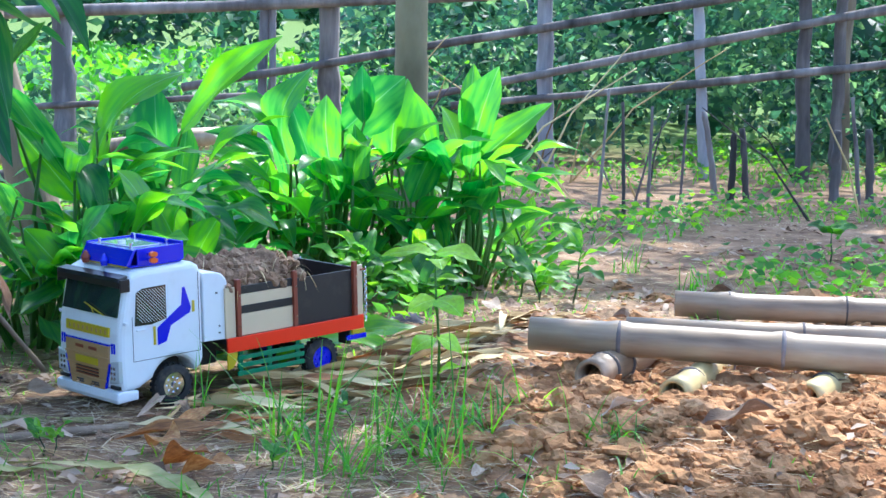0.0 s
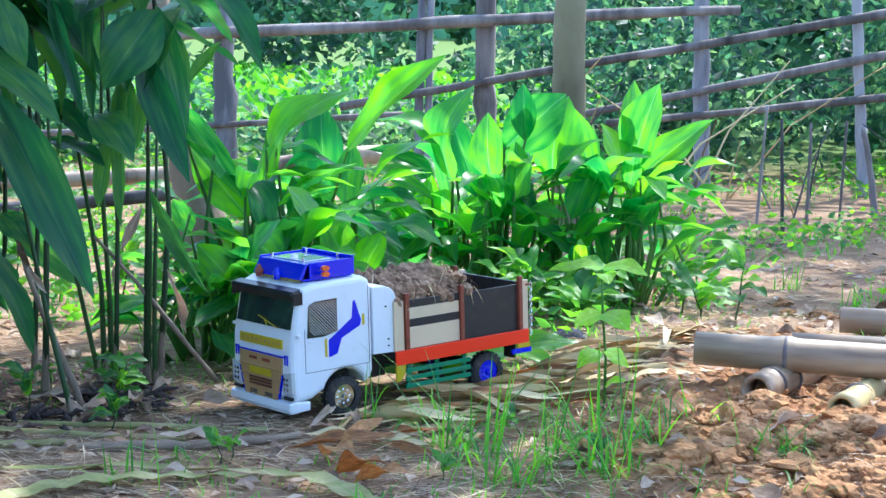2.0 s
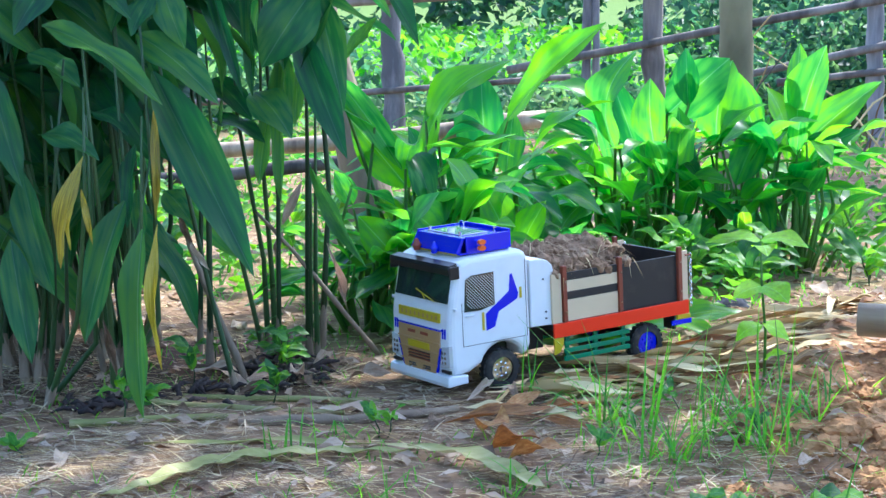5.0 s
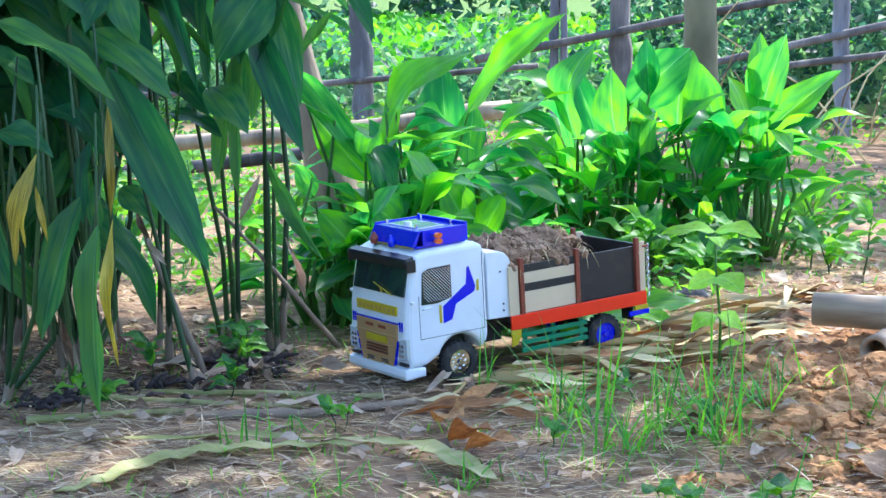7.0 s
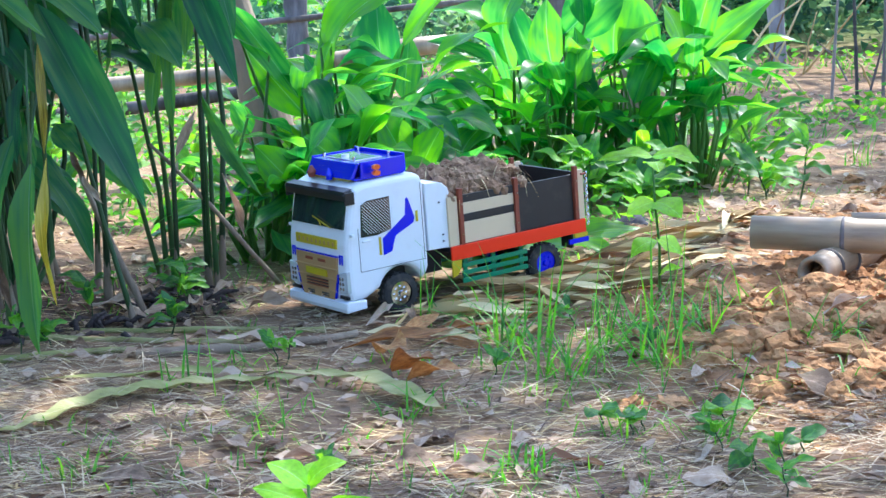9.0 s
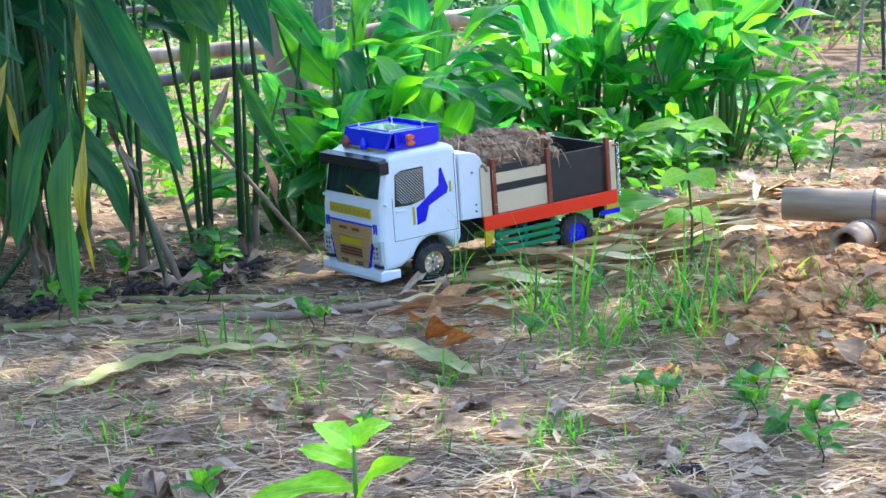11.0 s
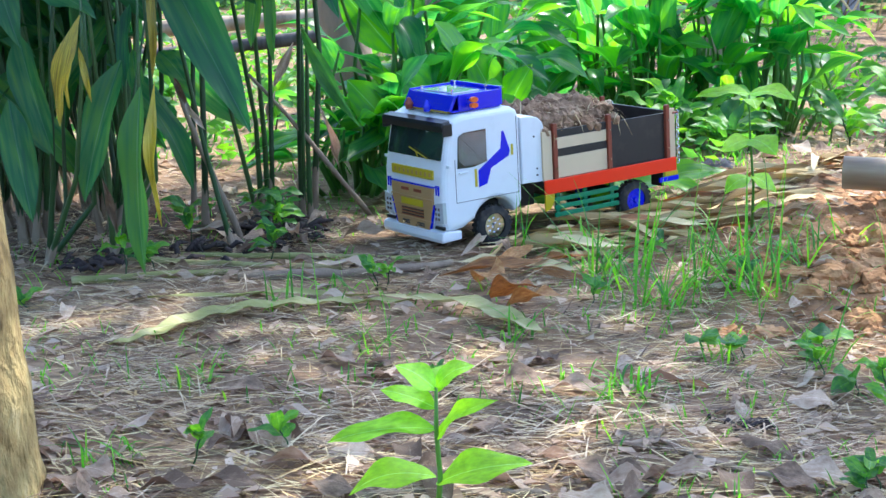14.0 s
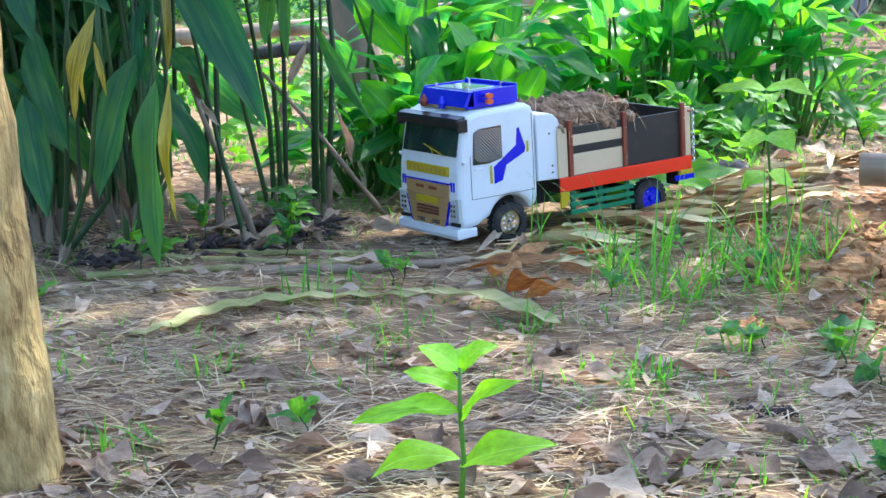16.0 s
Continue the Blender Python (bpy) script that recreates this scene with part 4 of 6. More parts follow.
# ---- model truck: x forward from the bumper, y to its left, z up ----
def paint(name, c, rough=0.35, metal=0.0, dirt=0.25, coat=0.0, scale=25):
    d = tuple(a * (1 - dirt) + b * dirt for a, b in zip(c, (0.3, 0.22, 0.16)))
    return material(name, [(0.30, d), (0.46, c), (0.8, tuple(min(1, a * 1.06) for a in c))], scale=scale, rough=rough, metal=metal,
                    bump=0.05, bump_scale=80, coat=coat, large=0.3, large_scale=9, depth=0.001)


M_WHITE = paint("white_plastic", (0.74, 0.76, 0.79), 0.3, dirt=0.12, coat=0.2)
M_BLUE = paint("blue_plastic", (0.008, 0.014, 0.58), 0.22, dirt=0.03, coat=0.4)
M_RED = paint("red_orange_paint", (0.85, 0.032, 0.004), 0.35, dirt=0.03)
M_GREEN = paint("green_paint", (0.01, 0.20, 0.085), 0.4, dirt=0.1)
M_YELLOW = paint("yellow_film", (0.50, 0.38, 0.01), 0.35, dirt=0.1)
M_BLACK = paint("black_plastic", (0.014, 0.014, 0.017), 0.3, dirt=0.03)
M_MATTBLACK = paint("matt_black_board", (0.018, 0.016, 0.017), 0.45, dirt=0.08)
M_CREAM = paint("bare_plywood", (0.64, 0.49, 0.31), 0.6, dirt=0.15)
M_BROWN = paint("red_brown_wood", (0.22, 0.045, 0.02), 0.5, dirt=0.1)
M_TAN = paint("tan_card", (0.42, 0.25, 0.105), 0.45, dirt=0.2)
M_RUBBER = paint("tyre_rubber", (0.022, 0.021, 0.020), 0.85, dirt=0.22, scale=60)
M_CHROME = paint("chrome", (0.75, 0.75, 0.78), 0.15, 1.0, dirt=0.1)
M_LENS = paint("silver_lens", (0.62, 0.65, 0.68), 0.12, 0.3, dirt=0.05, coat=0.6)
M_ORANGE = paint("orange_plastic", (0.75, 0.13, 0.01), 0.35, dirt=0.03)
# opaque glossy near-black panes laid on the solid cab
M_GLASS = paint("tinted_glass", (0.02, 0.035, 0.032), 0.04, dirt=0.0, coat=1.0)
M_EARTHLOAD = material("earth_load", [(0.3, (0.11, 0.06, 0.035)), (0.5, (0.26, 0.15, 0.085)), (0.72, (0.44, 0.29, 0.18))], scale=40, rough=0.95, bump=1.0, bump_scale=120, depth=0.006)


def box(bm, a, b, bevel=0.0):
    a, b = V(a), V(b)
    g = bmesh.ops.create_cube(bm, size=1, matrix=Matrix.Translation((a + b) / 2) @ Matrix.Diagonal((*[abs(q) for q in (b - a)], 1)))
    if bevel:
        es = list({e for v in g["verts"] for e in v.link_edges})
        bmesh.ops.bevel(bm, geom=es, offset=bevel, segments=2, profile=0.5, affect="EDGES")
    return bm


def boxes(*list_of, bevel=0.0008):
    bm = bmesh.new()
    for a, b in list_of:
        box(bm, a, b, bevel)
    return bm


def prism(points, y0, y1, bevel=0.0, axis="y"):
    """A slab from an outline: points in x, z swept along y (or in y, z swept along x)."""
    bm = bmesh.new()
    f = (lambda p, w: (p[0], w, p[1])) if axis == "y" else (lambda p, w: (w, p[0], p[1]))
    lo = [bm.verts.new(f(p, y0)) for p in points]
    hi = [bm.verts.new(f(p, y1)) for p in points]
    a, b = bm.faces.new(lo), bm.faces.new(list(reversed(hi)))
    n = len(points)
    for i in range(n):
        bm.faces.new((lo[i], hi[i], hi[(i + 1) % n], lo[(i + 1) % n]))
    bmesh.ops.recalc_face_normals(bm, faces=bm.faces)
    if bevel:
        bmesh.ops.bevel(bm, geom=list({*a.edges, *b.edges}), offset=bevel, segments=3, profile=0.5, affect="EDGES")
    return bm


def rod(bm, a, b, r, n=10, r2=None):
    a, b = V(a), V(b)
    m = Matrix.Translation((a + b) / 2) @ (b - a).to_track_quat("Z", "Y").to_matrix().to_4x4()
    bmesh.ops.create_cone(bm, cap_ends=True, segments=n, radius1=r, radius2=r if r2 is None else r2, depth=(b - a).length, matrix=m)
    return bm


def rods(*list_of, n=10):
    bm = bmesh.new()
    for a, b, r in list_of:
        rod(bm, a, b, r, n)
    return bm


truck = thing("toy_truck", pose(0, 0, 0), "white model lorry with blue roof rack and earth-filled wooden bed", "toy truck")
arch = [(-0.098 + 0.042 * math.cos(radians(a)), 0.034 + 0.042 * math.sin(radians(a))) for a in range(160, 19, -14)]
cab = part("cab", prism([(0.0, 0.046), (0.0015, 0.085), (0.0, 0.125), (-0.004, 0.147), (-0.015, 0.203), (-0.022, 0.214), (-0.040, 0.221), (-0.137, 0.2215),
                         (-0.147, 0.216), (-0.152, 0.204), (-0.152, 0.066), (-0.147, 0.055)] + arch + [(-0.034, 0.036), (-0.004, 0.034)],
                        -0.0865, 0.0865, 0.009), M_WHITE, truck, "glossy white cab shell")
part("windscreen", prism([(-0.0025, 0.1505), (-0.0128, 0.1955), (-0.0165, 0.1950), (-0.0065, 0.1495)], -0.0765, 0.0765, 0.0008), M_GLASS, cab, "dark reflecting windscreen")
part("wiper", rods(((-0.0005, -0.008, 0.1655), (0.0012, 0.046, 0.1515), 0.0011), ((0.0010, 0.018, 0.1520), (-0.0002, 0.010, 0.1605), 0.0009)), M_YELLOW, cab, "yellow wiper blade")
vis = prism([(-0.018, 0.215), (-0.003, 0.212), (-0.001, 0.206), (-0.003, 0.1965), (-0.012, 0.1960), (-0.020, 0.200)], -0.0875, 0.0875, 0.003)
box(vis, (-0.020, 0.0865, 0.190), (-0.003, 0.0895, 0.210), 0.001)
box(vis, (-0.020, -0.0895, 0.190), (-0.003, -0.0865, 0.210), 0.001)
part("sun_visor", vis, M_BLACK, cab, "black sun visor")
sign = part("sign_panel", boxes(((-0.001, -0.060, 0.118), (0.0028, 0.060, 0.1335)), bevel=0.001), M_YELLOW, cab, "yellow strip sign")
part("lettering", boxes(*[((0.0026, -0.050 + i * 0.0125, 0.1225), (0.0033, -0.0455 + i * 0.0125, 0.129)) for i in range(9)], bevel=0), M_TAN, sign)
grille = part("grille", prism([(-0.0605, 0.1045), (0.0605, 0.1045), (0.0595, 0.080), (0.046, 0.034), (-0.046, 0.034), (-0.0595, 0.080)], -0.002, 0.0045, 0.0012, "x"), M_TAN, cab, "tan grille panel")
part("slat", boxes(((0.004, -0.032, 0.0625), (0.0062, 0.032, 0.0640)), ((0.004, -0.032, 0.0575), (0.0062, 0.032, 0.0590)), ((0.004, -0.032, 0.0525), (0.0062, 0.032, 0.0540)), bevel=0.0003), M_BROWN, grille)
for z0 in (0.0645, 0.0596, 0.0546, 0.0430, 0.0395):
    part("vent", boxes(*[((0.0040, y, z0 - 0.0012), (0.0050, y + 0.010, z0 + 0.0012)) for y in ((-0.031, -0.020, -0.009, 0.002, 0.013, 0.022) if z0 > 0.05 else (-0.032, -0.021, 0.011, 0.022))], bevel=0), M_BLACK, grille)
part("slot", boxes(*[((0.0040, y, 0.0935), (0.0052, y + 0.022, 0.0985)) for y in (-0.031, 0.006)], bevel=0.0003), M_BROWN, grille)
part("plate", boxes(((0.0040, -0.031, 0.0705), (0.0060, 0.031, 0.0815)), bevel=0.0005), M_YELLOW, grille, "small yellow plate")
part("ledge", boxes(((0.0030, -0.0605, 0.0835), (0.0064, 0.0605, 0.0858)), ((0.0030, -0.058, 0.0672), (0.0060, 0.058, 0.0690)), ((0.0030, -0.053, 0.0480), (0.0060, 0.053, 0.0498)), bevel=0.0006), M_TAN, grille)
part("stud", rods(((0.004, -0.021, 0.0400), (0.010, -0.021, 0.0400), 0.0030), ((0.004, 0.019, 0.0400), (0.010, 0.019, 0.0400), 0.0030)), M_CHROME, grille)
part("trim_line", boxes(((0.0005, -0.0625, 0.1050), (0.0040, 0.0625, 0.1075)), bevel=0.0004), M_BLUE, cab, "blue line above the grille")
for s in (-1, 1):
    part("trim_strip", prism([(s * 0.0600, 0.078), (s * 0.0625, 0.078), (s * 0.0495, 0.037), (s * 0.0465, 0.037)], 0.0005, 0.0042, 0, "x"), M_BLUE, cab)
    part("side_mark", boxes(((0.0, s * 0.067 - 0.0015, 0.094), (0.0026, s * 0.067 + 0.0015, 0.110)), ((0.0, s * 0.0735 - 0.0015, 0.094), (0.0026, s * 0.0735 + 0.0015, 0.110)), bevel=0.0003), M_BLUE, cab)
    hl = part("headlight", prism([(s * 0.0635, 0.080), (s * 0.0855, 0.084), (s * 0.0858, 0.050), (s * 0.0590, 0.046)], -0.004, 0.0032, 0.0012, "x"), M_LENS, cab, "silver headlight")
    part("bulb", rods(*[((0.002, s * (0.067 + 0.008 * i), 0.072 - 0.008 * j), (0.0045, s * (0.067 + 0.008 * i), 0.072 - 0.008 * j), 0.0028) for i in range(2) for j in range(3)]), M_CHROME, hl)
    part("fog_light", boxes(((-0.002, min(s * 0.060, s * 0.084), 0.0385), (0.0030, max(s * 0.060, s * 0.084), 0.0440)), bevel=0.001), M_BLACK, cab)
    part("mirror", boxes(((-0.012, min(s * 0.0865, s * 0.0945), 0.139), (-0.006, max(s * 0.0865, s * 0.0945), 0.144)), bevel=0.001), M_WHITE, cab)
    # side window, its frame and the blue flash
    y0, y1 = (s * 0.0855, s * 0.0878)
    part("side_window", prism([(-0.0175, 0.135), (-0.0205, 0.186), (-0.030, 0.192), (-0.064, 0.193), (-0.064, 0.140), (-0.042, 0.134)], min(y0, y1), max(y0, y1), 0.0005), M_GLASS, cab, "dark glossy side window")
    # pale slanted lines across the side window
    slants = [((-0.0215 - 0.0042 * k, 0.190), (-0.0625, 0.190 - (0.0410 - 0.0042 * k) * 1.25)) for k in range(10)]
    slants += [((-0.0205, 0.1850 - 0.0052 * k), (-0.0205 - (0.0465 - 0.0052 * k) * 0.8, 0.1385)) for k in range(8)]
    for (xa, za), (xb, zb) in slants:
        part("window_grid", prism([(xa, za), (xa - 0.0011, za), (xb - 0.0011, zb), (xb, zb)], min(s * 0.0875, s * 0.0882), max(s * 0.0875, s * 0.0882)), M_LENS, cab)
    part("decal", prism([(-0.092, 0.185), (-0.101, 0.1516), (-0.099, 0.143), (-0.070, 0.1275), (-0.063, 0.1036), (-0.050, 0.0994), (-0.050, 0.127), (-0.0864, 0.157), (-0.089, 0.184)],
                        min(s * 0.0855, s * 0.0873), max(s * 0.0855, s * 0.0873)), M_BLUE, cab, "blue zigzag flash")
    part("decal_bar", boxes(((-0.0475, min(s * 0.0855, s * 0.0873), 0.101), (-0.0440, max(s * 0.0855, s * 0.0873), 0.130)), ((-0.1065, min(s * 0.0855, s * 0.0873), 0.143), (-0.1030, max(s * 0.0855, s * 0.0873), 0.161)), bevel=0.0002), M_YELLOW, cab)
    part("door_seam", boxes(((-0.0145, min(s * 0.0860, s * 0.0868), 0.080), (-0.0138, max(s * 0.0860, s * 0.0868), 0.150)), ((-0.1135, min(s * 0.0860, s * 0.0868), 0.080), (-0.1128, max(s * 0.0860, s * 0.0868), 0.205)),
                            ((-0.1135, min(s * 0.0860, s * 0.0868), 0.0795), (-0.0138, max(s * 0.0860, s * 0.0868), 0.0803)), bevel=0), M_MATTBLACK, cab)
    part("door_handle", boxes(((-0.032, min(s * 0.0865, s * 0.0895), 0.1265), (-0.019, max(s * 0.0865, s * 0.0895), 0.1295)), bevel=0.0008), M_WHITE, cab)
for ob in cab.children:
    if ob.name.split(".")[0] in ("side_window", "window_grid", "decal", "decal_bar", "door_seam", "door_handle"):
        for v in ob.data.vertices:
            v.co.x = v.co.x * 1.22 - 0.006
part("bumper", prism([(-0.030, 0.020), (0.006, 0.018), (0.0085, 0.024), (0.007, 0.034), (0.001, 0.0365), (-0.030, 0.034)], -0.0875, 0.0875, 0.003), M_WHITE, truck, "white front bumper")

# roof rack with horns and small ornaments
rack = part("roof_rack", boxes(((-0.112, -0.070, 0.2225), (-0.034, 0.070, 0.2265)), bevel=0.001), M_BLUE, truck, "blue translucent plastic roof rack")
part("front_board", prism([(-0.030, 0.226), (-0.041, 0.256), (-0.046, 0.256), (-0.036, 0.226)], -0.066, 0.066, 0.001), M_BLUE, rack)
part("top_board", boxes(((-0.112, -0.064, 0.253), (-0.043, 0.064, 0.2565)), bevel=0.001), M_BLUE, rack)
part("side_board", boxes(((-0.114, -0.072, 0.226), (-0.044, -0.068, 0.259)), bevel=0.001), M_BLUE, rack)
part("side_board", boxes(((-0.114, 0.068, 0.226), (-0.044, 0.072, 0.259)), bevel=0.001), M_BLUE, rack)
part("back_board", boxes(((-0.116, -0.070, 0.226), (-0.112, 0.070, 0.264)), bevel=0.001), M_BLUE, rack)
part("slot_row", boxes(*[((-0.0385, -0.040 + 0.011 * i, 0.236 + 0.007 * j), (-0.0355 + 0.001 - 0.0026 * j, -0.033 + 0.011 * i, 0.2385 + 0.007 * j)) for i in range(8) for j in range(2)], bevel=0), M_BLACK, rack)
part("top_plate", boxes(((-0.094, -0.044, 0.2565), (-0.052, 0.044, 0.2585)), bevel=0.0008), M_LENS, rack, "pale silvery plate on the rack")
part("edge_strip", boxes(((-0.034, -0.062, 0.2225), (-0.030, 0.062, 0.2255)), bevel=0.0006), M_YELLOW, rack)
part("beacon", rods(((-0.060, 0.0, 0.258), (-0.060, 0.0, 0.2655), 0.0055), n=14), M_WHITE, rack, "small white lamp")
for x, y in ((-0.050, -0.044), (-0.050, 0.044), (-0.105, -0.044), (-0.105, 0.044)):
    part("pin", rods(((x, y, 0.256), (x, y, 0.264), 0.0016), ((x, y, 0.264), (x, y, 0.2665), 0.0026)), M_CHROME, rack)
for s in (-1, 1):
    for z0 in (0.236, 0.248):
        bm = rod(bmesh.new(), (-0.060, s * 0.060, z0), (-0.060, s * 0.078, z0), 0.0032, 12)
        rod(bm, (-0.060, s * 0.076, z0), (-0.060, s * 0.084, z0), 0.0035 if s < 0 else 0.0032, 12, 0.0060 if s < 0 else 0.0038)
        hn = part("horn", bm, M_BLUE, rack, "blue horn")
        if s > 0:
            part("horn_tip", rods(((-0.060, 0.083, z0), (-0.060, 0.089, z0), 0.0055), n=14), M_ORANGE, hn, "orange tip")
for y, mt, lab in ((-0.040, M_BROWN, "small brown ornament"), (0.012, M_BLUE, "small blue ornament")):
    bm = rod(bmesh.new(), (-0.026, y, 0.222), (-0.026, y, 0.232), 0.0045, 12, 0.0055)
    rod(bm, (-0.026, y, 0.232), (-0.026, y, 0.241), 0.0068, 12, 0.0035)
    rod(bm, (-0.026, y, 0.241), (-0.026, y, 0.246), 0.0035, 12, 0.0020)
    part("ornament", bm, mt, rack, lab)

for ob in (rack, *rack.children_recursive):
    for v in ob.data.vertices:
        v.co = (-0.030 + (v.co.x + 0.030) * 1.18, v.co.y, 0.2225 + (v.co.z - 0.2225) * 0.78)

# white deflector behind the cab
defl = part("deflector", prism([(-0.155, 0.096), (-0.155, 0.207), (-0.178, 0.206), (-0.190, 0.202), (-0.199, 0.193), (-0.203, 0.180), (-0.203, 0.094)], -0.083, 0.083, 0.002), M_WHITE, truck, "pale white side deflector")
for s in (-1, 1):
    part("bolt", rods(*[((x, s * 0.082, z0), (x, s * 0.0845, z0), 0.0016) for x, z0 in ((-0.180, 0.172), (-0.184, 0.118), (-0.184, 0.107))]), M_BLACK, defl)

# chassis, axles and wheels
part("chassis", boxes(((-0.462, -0.034, 0.062), (-0.02, -0.022, 0.086)), ((-0.462, 0.022, 0.062), (-0.02, 0.034, 0.086)), ((-0.20, -0.05, 0.045), (-0.14, 0.05, 0.088)), ((-0.30, -0.03, 0.05), (-0.24, 0.03, 0.08)), ((-0.125, -0.055, 0.05), (-0.07, 0.055, 0.1))), M_MATTBLACK, truck, "black chassis rails")
part("axle", rods(((-0.098, -0.07, 0.034), (-0.098, 0.07, 0.034), 0.006), ((-0.395, -0.07, 0.034), (-0.395, 0.07, 0.034), 0.006)), M_MATTBLACK, truck)


def wheel(x, y, s, rim_mat, lab):
    prof = [(0.0, 0.020), (0.0, 0.027), (0.0015, 0.0305), (0.004, 0.0325), (0.010, 0.0330), (0.016, 0.0325), (0.0185, 0.0305), (0.020, 0.027), (0.020, 0.020)]
    vs, fs, n = [], [], 40
    for k in range(n):
        a = 2 * math.pi * k / n
        for w, r0 in prof:
            vs.append((r0 * math.cos(a), w - 0.010, r0 * math.sin(a)))
    m = len(prof)
    for k in range(n):
        for i in range(m - 1):
            a, b = k * m + i, ((k + 1) % n) * m + i
            fs.append((a, a + 1, b + 1, b))
    holder = put("wheel", mesh_of("wheel", vs, fs, M_RUBBER), truck, Matrix.Translation((x, y, 0.030 if x > -0.2 else 0.025)), "black treaded wheel")
    bm = bmesh.new()
    for k in range(22):
        for side in (-1, 1):
            a = 2 * math.pi * (k + (0.5 if side > 0 else 0)) / 22
            box(bm, (-0.0028, side * 0.0092 - 0.0015 if side > 0 else -0.0107, -0.0012), (0.0028, 0.0107 if side > 0 else side * 0.0092 + 0.0015, 0.0012))
            for v in list(bm.verts)[-8:]:
                p = v.co.copy()
                p.y -= side * 0.004
                q = V((p.x, p.y, p.z + 0.0335))
                v.co = (q.x * math.cos(a) + q.z * math.sin(a), q.y, -q.x * math.sin(a) + q.z * math.cos(a))
    part("tread", bm, M_RUBBER, holder)
    bm = bmesh.new()
    rod(bm, (0, -0.006, 0), (0, s * 0.0075, 0), 0.0205, 24)
    part("rim", bm, rim_mat, holder, lab)
    bm = rod(bmesh.new(), (0, s * 0.007, 0), (0, s * 0.0115, 0), 0.0060, 14, 0.0040)
    part("hub", bm, M_CHROME if rim_mat is M_CHROME else M_BLUE, holder)
    bm = bmesh.new()
    for k in range(8):
        a = 2 * math.pi * k / 8
        rod(bm, (0.0115 * math.cos(a), s * 0.007, 0.0115 * math.sin(a)), (0.0115 * math.cos(a), s * 0.0092, 0.0115 * math.sin(a)), 0.0022, 8)
    part("nut", bm, M_CHROME if rim_mat is M_CHROME else M_BLUE, holder)


for s in (-1, 1):
    wheel(-0.098, s * 0.072, s, M_CHROME, "chrome rim")
    wheel(-0.390, s * 0.072, s, M_BLUE, "blue rim")
part("fender", boxes(((-0.435, 0.055, 0.072), (-0.355, 0.084, 0.078)), ((-0.435, -0.084, 0.072), (-0.355, -0.055, 0.078)), ((-0.450, 0.055, 0.040), (-0.446, 0.084, 0.084)), ((-0.450, -0.084, 0.040), (-0.446, -0.055, 0.084))), M_BLACK, truck)

# wooden bed
bed = part("bed_floor", boxes(((-0.474, -0.086, 0.100), (-0.194, 0.086, 0.1085))), M_MATTBLACK, truck, "dark boarded bed floor")
for s in (-1, 1):
    part("skirt", boxes(((-0.474, min(s * 0.0865, s * 0.0905), 0.087), (-0.194, max(s * 0.0865, s * 0.0905), 0.1105)), bevel=0.0008), M_RED, bed, "bright red-orange side skirt")
    part("skirt_corner", prism([(-0.194, 0.0865), (-0.213, 0.0865), (-0.2115, 0.074), (-0.204, 0.062), (-0.194, 0.059)], min(s * 0.0865, s * 0.090), max(s * 0.0865, s * 0.090), 0.0004), M_YELLOW, bed, "yellow corner flap")
    part("skirt_tail", boxes(((-0.476, min(s * 0.0870, s * 0.0912), 0.0790), (-0.448, max(s * 0.0870, s * 0.0912), 0.0868)), bevel=0.0005), M_YELLOW, bed)
    part("skirt_tail", boxes(((-0.478, min(s * 0.0870, s * 0.0912), 0.0700), (-0.436, max(s * 0.0870, s * 0.0912), 0.0786)), bevel=0.0005), M_BLUE, bed)
    part("front_panel", boxes(((-0.213, min(s * 0.083, s * 0.087), 0.1105), (-0.194, max(s * 0.083, s * 0.087), 0.192)), bevel=0.0005), M_CREAM, bed, "bare plywood corner panel")
    for x in (-0.2185, -0.3310, -0.4575):
        post = part("post", boxes(((x - 0.0038, min(s * 0.083, s * 0.0905), 0.1105), (x + 0.0038, max(s * 0.083, s * 0.0905), 0.204)), bevel=0.0008), M_BROWN, bed, "red-brown post")
        part("bolt", rods(((x, s * 0.0900, 0.178), (x, s * 0.0925, 0.178), 0.0017), ((x, s * 0.0900, 0.128), (x, s * 0.0925, 0.128), 0.0017)), M_CHROME, post)
    part("tail_panel", boxes(((-0.4755, min(s * 0.083, s * 0.087), 0.1105), (-0.4615, max(s * 0.083, s * 0.087), 0.196)), bevel=0.0005), M_CREAM, bed, "bare plywood corner panel")
    for z0, z1, mt in ((0.1110, 0.1465, M_CREAM), (0.1470, 0.1595, M_MATTBLACK), (0.1600, 0.1785, M_CREAM), (0.1790, 0.1920, M_MATTBLACK)):
        part("side_slat", boxes(((-0.3270, min(s * 0.083, s * 0.0865), z0), (-0.2225, max(s * 0.083, s * 0.0865), z1)), bevel=0.0006), mt, bed)
for s in (-1, 1):
    part("side_board", boxes(((-0.4535, min(s * 0.0815, s * 0.0845), 0.1105), (-0.3350, max(s * 0.0815, s * 0.0845), 0.190))), M_MATTBLACK, bed, "dark board")
part("tailgate", boxes(((-0.4755, -0.083, 0.1105), (-0.4705, 0.083, 0.190))), M_MATTBLACK, bed, "black tailgate")
part("headboard", boxes(((-0.1975, -0.083, 0.1105), (-0.194, 0.083, 0.198))), M_CREAM, bed)
